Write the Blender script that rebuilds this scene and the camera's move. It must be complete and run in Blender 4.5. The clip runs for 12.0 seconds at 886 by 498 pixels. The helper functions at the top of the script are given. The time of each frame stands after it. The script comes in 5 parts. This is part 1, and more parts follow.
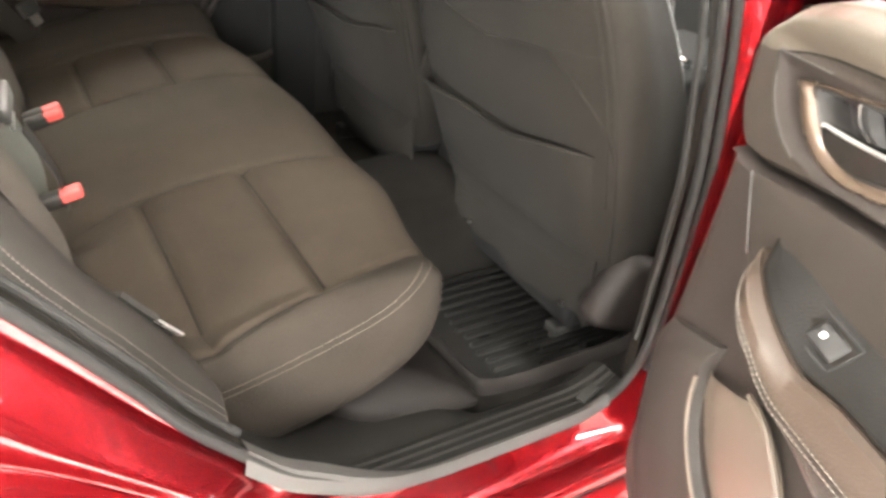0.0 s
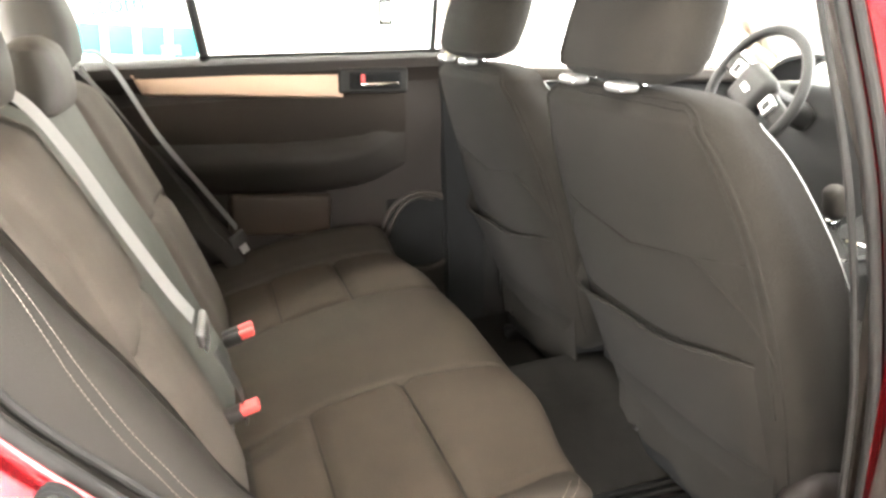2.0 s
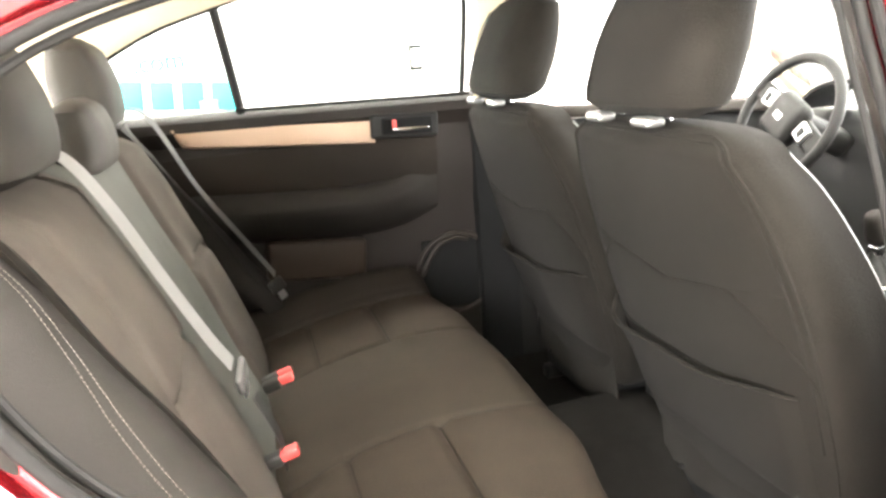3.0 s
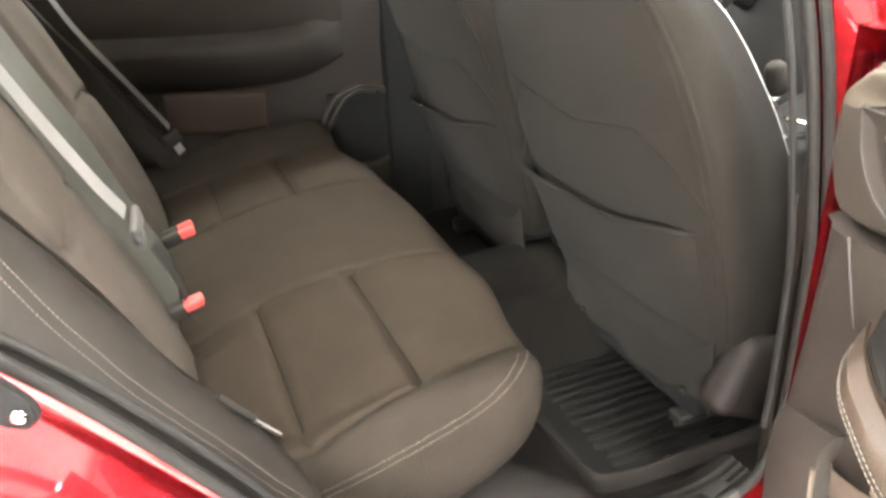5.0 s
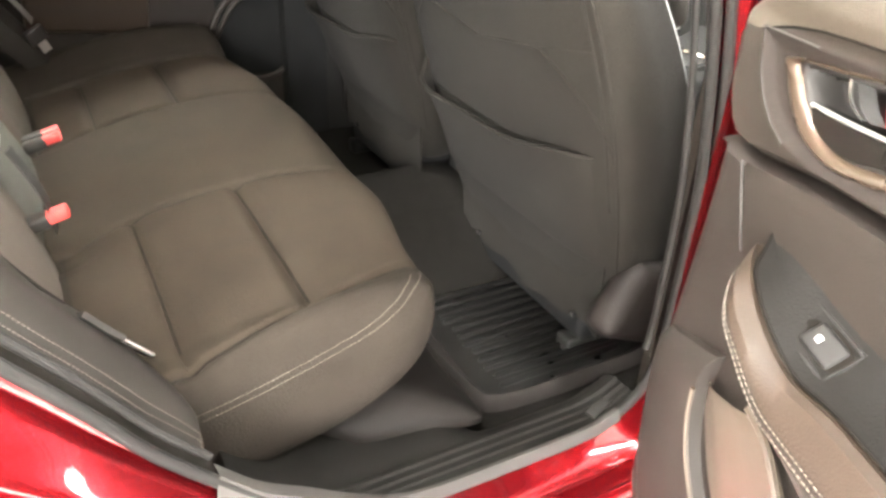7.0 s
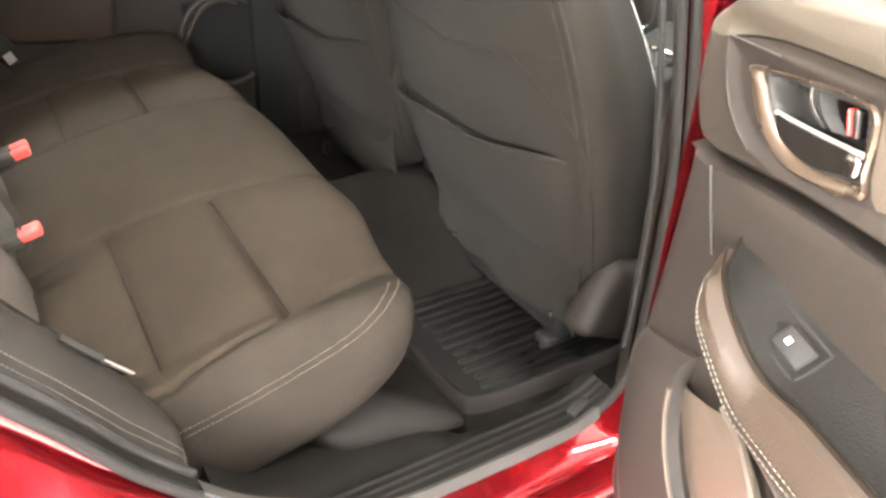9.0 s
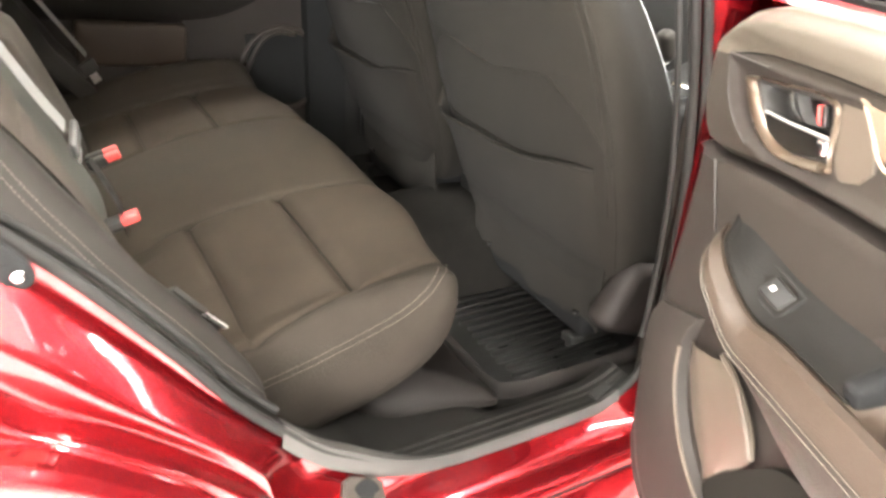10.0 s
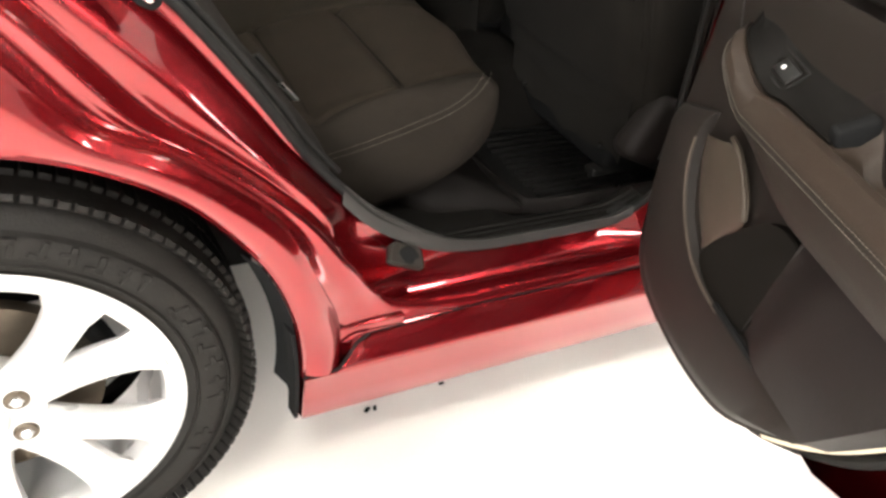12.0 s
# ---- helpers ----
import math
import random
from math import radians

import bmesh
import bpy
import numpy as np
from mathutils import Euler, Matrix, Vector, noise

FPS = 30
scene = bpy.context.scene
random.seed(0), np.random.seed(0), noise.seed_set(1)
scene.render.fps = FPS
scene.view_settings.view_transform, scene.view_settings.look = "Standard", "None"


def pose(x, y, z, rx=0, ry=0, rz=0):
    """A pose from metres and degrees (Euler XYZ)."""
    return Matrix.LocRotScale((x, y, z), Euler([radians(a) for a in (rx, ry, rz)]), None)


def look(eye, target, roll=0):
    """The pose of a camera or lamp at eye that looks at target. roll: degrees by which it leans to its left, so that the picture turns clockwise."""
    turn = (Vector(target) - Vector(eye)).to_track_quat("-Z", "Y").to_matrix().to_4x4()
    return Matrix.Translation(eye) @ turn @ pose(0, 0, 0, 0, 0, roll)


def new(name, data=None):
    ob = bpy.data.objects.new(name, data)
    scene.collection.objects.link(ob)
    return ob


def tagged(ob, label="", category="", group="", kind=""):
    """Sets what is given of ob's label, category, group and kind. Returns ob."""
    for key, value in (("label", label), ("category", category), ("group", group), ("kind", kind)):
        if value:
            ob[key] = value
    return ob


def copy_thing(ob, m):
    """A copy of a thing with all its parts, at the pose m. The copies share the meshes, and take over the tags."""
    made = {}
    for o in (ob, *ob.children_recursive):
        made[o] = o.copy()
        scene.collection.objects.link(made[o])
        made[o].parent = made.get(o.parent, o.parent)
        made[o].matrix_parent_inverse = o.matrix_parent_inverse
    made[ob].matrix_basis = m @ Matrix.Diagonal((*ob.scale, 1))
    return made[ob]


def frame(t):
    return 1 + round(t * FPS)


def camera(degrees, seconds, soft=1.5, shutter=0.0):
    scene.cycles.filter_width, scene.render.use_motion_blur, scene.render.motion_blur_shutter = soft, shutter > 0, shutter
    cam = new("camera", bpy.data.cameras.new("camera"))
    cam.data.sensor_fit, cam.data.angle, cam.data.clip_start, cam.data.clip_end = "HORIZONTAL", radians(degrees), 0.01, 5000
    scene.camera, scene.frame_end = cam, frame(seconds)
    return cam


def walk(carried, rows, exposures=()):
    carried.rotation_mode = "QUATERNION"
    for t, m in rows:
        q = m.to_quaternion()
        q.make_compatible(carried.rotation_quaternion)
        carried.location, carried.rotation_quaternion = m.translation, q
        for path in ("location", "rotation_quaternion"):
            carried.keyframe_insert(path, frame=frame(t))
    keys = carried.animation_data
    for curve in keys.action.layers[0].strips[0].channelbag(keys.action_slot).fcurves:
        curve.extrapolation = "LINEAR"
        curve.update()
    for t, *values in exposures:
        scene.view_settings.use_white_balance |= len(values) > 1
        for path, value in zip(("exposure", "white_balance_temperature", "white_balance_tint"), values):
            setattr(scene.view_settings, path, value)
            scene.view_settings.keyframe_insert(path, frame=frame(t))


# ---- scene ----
cam = camera(61.9, 12.0, soft=2.8, shutter=0.4)
PATH = [
    (0, (0.337, -1.356, 1.204), (1.303, 0.045, 0.154), 7.4),
    (0.5, (0.381, -1.344, 1.198), (1.148, 0.129, 0.083), 5.2),
    (1, (0.385, -1.365, 1.228), (1.133, 0.23, 0.282), 5.0),
    (1.5, (0.396, -1.387, 1.232), (1.007, 0.374, 0.508), 1.1),
    (2, (0.39, -1.391, 1.252), (0.97, 0.422, 0.637), -1.2),
    (2.5, (0.389, -1.412, 1.261), (0.886, 0.449, 0.723), -3.5),
    (2.7, (0.392, -1.408, 1.259), (0.879, 0.465, 0.752), -3.9),
    (4.5, (0.405, -1.39, 1.234), (1.034, 0.382, 0.55), -3.8),
    (5, (0.403, -1.387, 1.208), (1.068, 0.296, 0.356), -2.2),
    (5.5, (0.406, -1.381, 1.194), (1.102, 0.235, 0.244), 0.5),
    (6, (0.408, -1.379, 1.183), (1.152, 0.197, 0.203), 2.0),
    (6.5, (0.415, -1.373, 1.174), (1.224, 0.153, 0.165), 2.7),
    (7, (0.422, -1.362, 1.177), (1.296, 0.118, 0.155), 3.6),
    (7.2, (0.432, -1.365, 1.179), (1.328, 0.094, 0.144), 3.6),
    (8.8, (0.426, -1.355, 1.195), (1.355, 0.069, 0.142), 2.6),
    (9, (0.422, -1.36, 1.194), (1.347, 0.083, 0.164), 2.9),
    (9.5, (0.391, -1.377, 1.184), (1.3, 0.098, 0.186), 3.8),
    (10, (0.3, -1.493, 1.202), (1.203, 0.028, 0.269), 3.7),
    (10.5, (0.24, -1.665, 1.177), (1.115, -0.107, 0.278), 3.8),
    (11, (0.172, -1.686, 1.151), (1.004, -0.138, 0.196), 5.0),
    (11.5, (0.167, -1.676, 1.141), (1.012, -0.228, 0.051), 8.1),
    (12, (0.173, -1.655, 1.133), (0.993, -0.259, -0.04), 8.2),
]
walk(cam, [(t, look(eye, target, roll)) for t, eye, target, roll in PATH],
     exposures=[(0.0, 1.78), (0.5, 1.9), (1.0, 2.02), (1.5, 2.05), (2.0, 1.87), (2.5, 1.7), (4.5, 1.78), (5.5, 1.78), (6.0, 1.88), (6.5, 1.95), (7.0, 2.05), (9.0, 2.0), (9.5, 1.75), (10.0, 1.82), (10.5, 1.35), (11.3, -0.15), (12.0, -0.5)])

# ---- world and large lights ----
world = bpy.data.worlds.new("world")
scene.world = world
world.use_nodes = True
wn = world.node_tree
sky = wn.nodes.new("ShaderNodeTexSky")
sky.sky_type, sky.sun_disc = "NISHITA", False
sky.sun_elevation, sky.sun_rotation = radians(40), radians(200)
wn.links.new(sky.outputs[0], wn.nodes["Background"].inputs[0])
wn.nodes["Background"].inputs[1].default_value = 0.1


def area_lamp(name, at, target, sx, sy, watts, colour):
    data = bpy.data.lights.new(name, "AREA")
    data.shape, data.size, data.size_y, data.energy, data.color = "RECTANGLE", sx, sy, watts, colour
    ob = new(name, data)
    ob.matrix_world = look(at, target)
    return ob


# fill lamps in added, unseen windows; these two brighten the cabin
area_lamp("window_light", (-5.8, 1.2, 1.7), (0, 1.0, 1.2), 2.8, 2.4, 760, (1.0, 0.98, 0.95))
area_lamp("window_light", (7.8, 0.2, 1.8), (0, 0.2, 1.3), 4.4, 2.2, 1600, (1.0, 0.98, 0.95))

# added south lamp for the far door and the quarter panel's white reflection
area_lamp("window_light", (-2.4, -5.85, 1.55), (-1.2, 0, 1.2), 2.5, 2.4, 560, (1.0, 0.985, 0.965))


# ---- materials ----
def mat(name, colour, rough=0.6, metal=0.0, vary=0.12, scale=6.0, grain=0.0, grain_scale=400.0, coat=0.0, sheen=0.0, rough_vary=0.05,
        emit=0.0, spec=0.5, each=0.0):
    m = bpy.data.materials.new(name)
    m.use_nodes = True
    nt = m.node_tree
    b = nt.nodes["Principled BSDF"]
    L = nt.links.new
    co = nt.nodes.new("ShaderNodeTexCoord")
    n1 = nt.nodes.new("ShaderNodeTexNoise")
    n1.inputs["Scale"].default_value, n1.inputs["Detail"].default_value = scale, 5
    L(co.outputs["Object"], n1.inputs["Vector"])
    n2 = nt.nodes.new("ShaderNodeTexNoise")
    n2.inputs["Scale"].default_value, n2.inputs["Detail"].default_value = grain_scale, 2
    L(co.outputs["Object"], n2.inputs["Vector"])
    mixv = nt.nodes.new("ShaderNodeMath")
    mixv.operation = "MULTIPLY_ADD"
    L(n2.outputs[0], mixv.inputs[0])
    mixv.inputs[1].default_value = 0.45
    L(n1.outputs[0], mixv.inputs[2])
    ramp = nt.nodes.new("ShaderNodeMapRange")
    ramp.inputs[1].default_value, ramp.inputs[2].default_value = 0.4, 1.05
    ramp.inputs[3].default_value, ramp.inputs[4].default_value = 1 - vary, 1 + vary
    L(mixv.outputs[0], ramp.inputs[0])
    value = ramp.outputs[0]
    if each:
        info = nt.nodes.new("ShaderNodeObjectInfo")
        er = nt.nodes.new("ShaderNodeMapRange")
        er.inputs[3].default_value, er.inputs[4].default_value = 1 - each, 1 + each
        L(info.outputs["Random"], er.inputs[0])
        em = nt.nodes.new("ShaderNodeMath")
        em.operation = "MULTIPLY"
        L(value, em.inputs[0]), L(er.outputs[0], em.inputs[1])
        value = em.outputs[0]
    hsv = nt.nodes.new("ShaderNodeHueSaturation")
    hsv.inputs["Color"].default_value = (*colour, 1)
    L(value, hsv.inputs["Value"])
    L(hsv.outputs[0], b.inputs["Base Color"])
    rr = nt.nodes.new("ShaderNodeMapRange")
    rr.inputs[3].default_value, rr.inputs[4].default_value = max(0.02, rough - rough_vary), min(1, rough + rough_vary)
    L(n1.outputs[0], rr.inputs[0])
    L(rr.outputs[0], b.inputs["Roughness"])
    b.inputs["Metallic"].default_value = metal
    b.inputs["Specular IOR Level"].default_value = spec
    if coat:
        b.inputs["Coat Weight"].default_value, b.inputs["Coat Roughness"].default_value = coat, 0.03
    if sheen:
        b.inputs["Sheen Weight"].default_value, b.inputs["Sheen Roughness"].default_value = sheen, 0.5
    if emit:
        b.inputs["Emission Color"].default_value, b.inputs["Emission Strength"].default_value = (1, 0.97, 0.9, 1), emit
    if grain:
        bump = nt.nodes.new("ShaderNodeBump")
        bump.inputs["Strength"].default_value, bump.inputs["Distance"].default_value = grain, 0.002
        L(n2.outputs[0], bump.inputs["Height"])
        L(bump.outputs[0], b.inputs["Normal"])
    return m


def glass_mat(name, tint=(0.93, 0.97, 0.95)):
    m = bpy.data.materials.new(name)
    m.use_nodes = True
    nt = m.node_tree
    b = nt.nodes["Principled BSDF"]
    tr = nt.nodes.new("ShaderNodeBsdfTransparent")
    tr.inputs[0].default_value = (*tint, 1)
    gl = nt.nodes.new("ShaderNodeBsdfGlossy")
    gl.inputs["Roughness"].default_value = 0.01
    fr = nt.nodes.new("ShaderNodeFresnel")
    fr.inputs[0].default_value = 1.45
    mx = nt.nodes.new("ShaderNodeMixShader")
    nt.links.new(fr.outputs[0], mx.inputs[0])
    nt.links.new(tr.outputs[0], mx.inputs[1])
    nt.links.new(gl.outputs[0], mx.inputs[2])
    nt.links.new(mx.outputs[0], nt.nodes["Material Output"].inputs[0])
    nt.nodes.remove(b)
    return m


RED = mat("red_paint", (0.225, 0.007, 0.0115), 0.22, 0.85, 0.05, 3, coat=1.0, rough_vary=0.02)
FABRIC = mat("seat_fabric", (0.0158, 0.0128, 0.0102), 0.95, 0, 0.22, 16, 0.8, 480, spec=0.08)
HEADREST = mat("headrest_vinyl", (0.0204, 0.0174, 0.0143), 0.7, 0, 0.08, 10, 0.25, 700, rough_vary=0.08, spec=0.2)
SEATBACK = mat("front_seat_fabric", (0.0099, 0.0086, 0.0070), 0.9, 0, 0.22, 16, 0.8, 480, spec=0.08, sheen=0.012)
# pale colour that paints the rim light on the front seats' outer edge
RIMLIGHT = mat("pale_piping", (0.24, 0.25, 0.24), 0.6, 0, 0.1, 40, 0.3, 900, spec=0.4)
PANELTRIM = mat("dark_door_panel", (0.0136, 0.0106, 0.0089), 0.6, 0, 0.1, 8, 0.3, 700, rough_vary=0.08, spec=0.2)
SOFTSEAM = mat("shaded_thread", (0.013, 0.011, 0.0095), 0.95, 0, 0.1, 40, spec=0.05)
SILLTRIM = mat("sill_plastic", (0.0108, 0.0094, 0.0085), 0.6, 0, 0.12, 8, 0.3, 700, rough_vary=0.08, spec=0.1)
POCKET = mat("dark_pocket_trim", (0.0098, 0.0076, 0.0068), 0.6, 0, 0.12, 9, 0.3, 700, rough_vary=0.08, spec=0.18)
DASH = mat("dashboard_plastic", (0.0065, 0.0063, 0.006), 0.6, 0, 0.15, 8, 0.25, 800, rough_vary=0.08, spec=0.25)
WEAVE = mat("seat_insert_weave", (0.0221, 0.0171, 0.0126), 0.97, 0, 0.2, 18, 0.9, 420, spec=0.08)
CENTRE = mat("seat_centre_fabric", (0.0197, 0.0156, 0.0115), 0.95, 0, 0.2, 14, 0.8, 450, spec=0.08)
VINYL = mat("vinyl", (0.0136, 0.0116, 0.0099), 0.72, 0, 0.08, 10, 0.25, 700, rough_vary=0.08, spec=0.16)
DARKTRIM = mat("dark_plastic", (0.0086, 0.0082, 0.0076), 0.58, 0, 0.15, 8, 0.25, 800, rough_vary=0.08, spec=0.2)
# door trim lightened to paint the light falling on the panel's top
LITPAD = mat("light_door_pad", (0.0420, 0.0348, 0.0262), 0.5, 0, 0.08, 8, 0.25, 700, rough_vary=0.08, spec=0.4)
GREYTRIM = mat("grey_plastic", (0.0210, 0.0172, 0.0142), 0.52, 0, 0.1, 8, 0.3, 700, rough_vary=0.08, spec=0.2)
BROWNTRIM = mat("soft_door_trim", (0.0169, 0.0136, 0.0108), 0.55, 0, 0.1, 8, 0.3, 700, rough_vary=0.08, spec=0.2)
BRONZE = mat("bronze_gloss_plastic", (0.0553, 0.0390, 0.0273), 0.28, 0.5, 0.06, 8)
INSERT = mat("door_insert", (0.0143, 0.0112, 0.0088), 0.85, 0, 0.12, 10, 0.4, 900, spec=0.15)
RUBBER = mat("rubber_seal", (0.0086, 0.0080, 0.0075), 0.7, 0, 0.2, 14, 0.2, 600, rough_vary=0.1, spec=0.16)
SCUFF = mat("scuff_plastic", (0.0059, 0.0054, 0.0047), 0.62, 0, 0.25, 14, 0.3, 500, rough_vary=0.1, spec=0.1)
CARPET = mat("carpet", (0.0074, 0.0067, 0.0059), 1.0, 0, 0.3, 30, 1.0, 900, spec=0.05)
MAT = mat("mat_rubber", (0.0051, 0.0050, 0.0047), 0.3, 0, 0.2, 12, 0.2, 500, rough_vary=0.1)
MATRIM = mat("mat_rim_rubber", (0.0126, 0.0107, 0.0098), 0.8, 0, 0.15, 12, 0.2, 500, spec=0.15)
CHAMPAGNE = mat("champagne_trim", (0.43, 0.31, 0.225), 0.45, 0.3, 0.05, 5, 0.05, 900)
# champagne trim darkened for the near door to offset its strong light
STRIPDIM = mat("champagne_door_trim", (0.1292, 0.0898, 0.0626), 0.5, 0.3, 0.05, 5, 0.05, 900)
HANDLE = mat("satin_handle", (0.33, 0.32, 0.31), 0.24, 1.0, 0.03, 10, rough_vary=0.03)
CHROME = mat("chrome", (0.66, 0.66, 0.67), 0.1, 1.0, 0.03, 10, rough_vary=0.03)
SILVER = mat("satin_silver", (0.62, 0.62, 0.62), 0.3, 0.9, 0.05, 10)
ALLOY = mat("alloy_wheel", (0.72, 0.71, 0.70), 0.28, 0.35, 0.04, 6, coat=0.6)
TYRE = mat("tyre_rubber", (0.0062, 0.0052, 0.0042), 0.62, 0, 0.4, 24, 0.35, 300, rough_vary=0.12, spec=0.2)
LINER = mat("wheel_liner", (0.007, 0.007, 0.007), 0.9, 0, 0.3, 10, 0.4, 300, spec=0.12)
DISC = mat("brake_metal", (0.10, 0.08, 0.06), 0.45, 0.8, 0.25, 20)
# shaded copy of the belt webbing, darkened for the far belt
WEBSHADE = mat("dark_belt_webbing", (0.075, 0.075, 0.072), 0.75, 0, 0.08, 30, 0.6, 1500, spec=0.25)
# greyer back cloth, also lightened for the light that reaches the backrest
LITBACKFAB = mat("seat_back_fabric", (0.0521, 0.0445, 0.0374), 0.95, 0, 0.2, 14, 0.8, 480, spec=0.12)
# centre cloth lightened to paint the windscreen's light on the backrest
LITCENTREBACK = mat("seat_centre_back_fabric", (0.055, 0.055, 0.048), 0.95, 0, 0.16, 14, 0.8, 480, spec=0.12)
WEBBING = mat("belt_webbing", (0.1555, 0.1526, 0.1469), 0.7, 0, 0.08, 30, 0.6, 1500, spec=0.3)
BELTBLACK = mat("belt_plastic", (0.016, 0.0148, 0.0135), 0.55, 0, 0.1, 10, spec=0.2)
BELTGREY = mat("grey_belt_plastic", (0.085, 0.083, 0.080), 0.5, 0, 0.08, 12, spec=0.3)
BUCKLERED = mat("buckle_red", (0.50, 0.05, 0.045), 0.4, 0, 0.05, 20)
ARMVINYL = mat("armrest_vinyl", (0.0231, 0.0158, 0.0109), 0.5, 0, 0.08, 10, 0.25, 700, rough_vary=0.08, spec=0.28)
LIPGREY = mat("grey_lip_plastic", (0.0286, 0.0266, 0.0250), 0.45, 0, 0.08, 10, 0.15, 700, spec=0.25)
STITCH = mat("thread", (0.135, 0.12, 0.10), 0.85, 0, 0.1, 50)
# near-black for real seams, and for shade painted in gaps and folds
SEAM_AND_SHADE = mat("dark_thread", (0.007, 0.006, 0.005), 0.95, 0, 0.1, 40, spec=0.05)
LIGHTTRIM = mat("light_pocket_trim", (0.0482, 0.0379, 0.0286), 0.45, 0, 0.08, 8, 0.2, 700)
HEADLINER = mat("headliner", (0.62, 0.54, 0.40), 0.95, 0, 0.06, 12, 0.4, 900)
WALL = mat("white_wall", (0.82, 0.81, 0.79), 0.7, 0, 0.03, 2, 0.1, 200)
# unseen walls, dimmed so that reflections in the paint keep contrast
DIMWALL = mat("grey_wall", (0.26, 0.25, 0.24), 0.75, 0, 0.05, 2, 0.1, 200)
FLOOR = mat("floor_tile", (0.88, 0.85, 0.80), 0.16, 0, 0.04, 3, 0.03, 120, rough_vary=0.06)
# unseen ceiling kept dark so the red paint reflects less
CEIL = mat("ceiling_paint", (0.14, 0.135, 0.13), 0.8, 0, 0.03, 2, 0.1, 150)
CYAN = mat("cyan_vinyl", (0.006, 0.40, 0.43), 0.5, 0, 0.04, 5)
LAMP = mat("lamp_diffuser", (0.9, 0.9, 0.9), 0.5, 0, 0.02, 4, emit=105.0)
WHITEP = mat("white_plastic", (0.7, 0.7, 0.68), 0.4, 0, 0.03, 10)
GLASS = glass_mat("window_glass")


# ---- building helpers ----
def part(name, bm, material, parent=None, label="", smooth=True, bevel=0.0):
    me = bpy.data.meshes.new(name)
    bmesh.ops.recalc_face_normals(bm, faces=bm.faces)
    bm.to_mesh(me)
    bm.free()
    for m in material if isinstance(material, (list, tuple)) else (material,):
        me.materials.append(m)
    if smooth:
        me.polygons.foreach_set("use_smooth", [True] * len(me.polygons))
        me.set_sharp_from_angle(angle=radians(38))
    ob = new(name, me)
    if parent:
        ob.parent = parent
        ob.matrix_parent_inverse = Matrix()
    if bevel:
        md = ob.modifiers.new("bevel", "BEVEL")
        md.width, md.segments, md.limit_method = bevel, 2, "ANGLE"
    if label:
        ob["label"] = label
    return ob


def thing(name, label, category, group="", at=(0, 0, 0)):
    ob = new(name)
    ob.empty_display_size = 0.05
    ob.location = at
    return tagged(ob, label, category, group)


def spline(pts, n=6, closed=False):
    """Catmull-Rom through the points, n steps a span."""
    P = [Vector(p) for p in pts]
    k = len(P)
    out = []
    for i in range(k if closed else k - 1):
        a = P[(i - 1) % k] if closed or i else P[0] * 2 - P[1]
        b, c = P[i], P[(i + 1) % k]
        d = P[(i + 2) % k] if closed or i + 2 < k else c * 2 - b
        for j in range(n):
            t = j / n
            out.append(0.5 * (2 * b + (c - a) * t + (2 * a - 5 * b + 4 * c - d) * t * t + (3 * b - a - 3 * c + d) * t ** 3))
    if not closed:
        out.append(P[-1])
    return out


def loft(rows, close_rows=False, close_cols=False, caps=False, bm=None, index=None):
    bm = bm or bmesh.new()
    V = [[bm.verts.new(p) for p in r] for r in rows]
    nr, nc = len(V), len(V[0])
    for i in range(nr if close_rows else nr - 1):
        for j in range(nc if close_cols else nc - 1):
            f = bm.faces.new((V[i][j], V[i][(j + 1) % nc], V[(i + 1) % nr][(j + 1) % nc], V[(i + 1) % nr][j]))
            if index:
                f.material_index = index(i, j)
    if caps:
        bm.faces.new(V[0]), bm.faces.new(V[-1][::-1])
    return bm


def slab(rows, thick):
    """A sheet of points given a thickness along the vector thick."""
    t = Vector(thick)
    bm = bmesh.new()
    A = [[bm.verts.new(p) for p in r] for r in rows]
    B = [[bm.verts.new(Vector(p) + t) for p in r] for r in rows]
    nr, nc = len(A), len(A[0])
    for i in range(nr - 1):
        for j in range(nc - 1):
            bm.faces.new((A[i][j], A[i][j + 1], A[i + 1][j + 1], A[i + 1][j]))
            bm.faces.new((B[i][j], B[i + 1][j], B[i + 1][j + 1], B[i][j + 1]))
    for j in range(nc - 1):
        bm.faces.new((A[0][j], B[0][j], B[0][j + 1], A[0][j + 1]))
        bm.faces.new((A[-1][j], A[-1][j + 1], B[-1][j + 1], B[-1][j]))
    for i in range(nr - 1):
        bm.faces.new((A[i][0], A[i + 1][0], B[i + 1][0], B[i][0]))
        bm.faces.new((A[i][-1], B[i][-1], B[i + 1][-1], A[i + 1][-1]))
    return bm


def rbox(sx, sy, sz, r=0.01, m=Matrix(), seg=3, bm=None, taper=1.0):
    """A box with rounded edges, centred, moved by m; taper narrows its top."""
    bm = bm or bmesh.new()
    g = bmesh.ops.create_cube(bm, size=1.0)["verts"]
    for v in g:
        k = taper if v.co.z > 0 else 1
        v.co = Vector((v.co.x * sx * k, v.co.y * sy * k, v.co.z * sz))
    es = list({e for v in g for e in v.link_edges})
    r = min(r, 0.49 * min(sx * min(1, taper), sy * min(1, taper), sz))
    out = bmesh.ops.bevel(bm, geom=es, offset=r, segments=seg, affect="EDGES", profile=0.5)
    vs = {v for f in out["faces"] for v in f.verts} | {v for v in g if v.is_valid}
    for v in list(vs):
        for f in v.link_faces:
            vs.update(f.verts)
    bmesh.ops.transform(bm, matrix=m, verts=list(vs))
    return bm


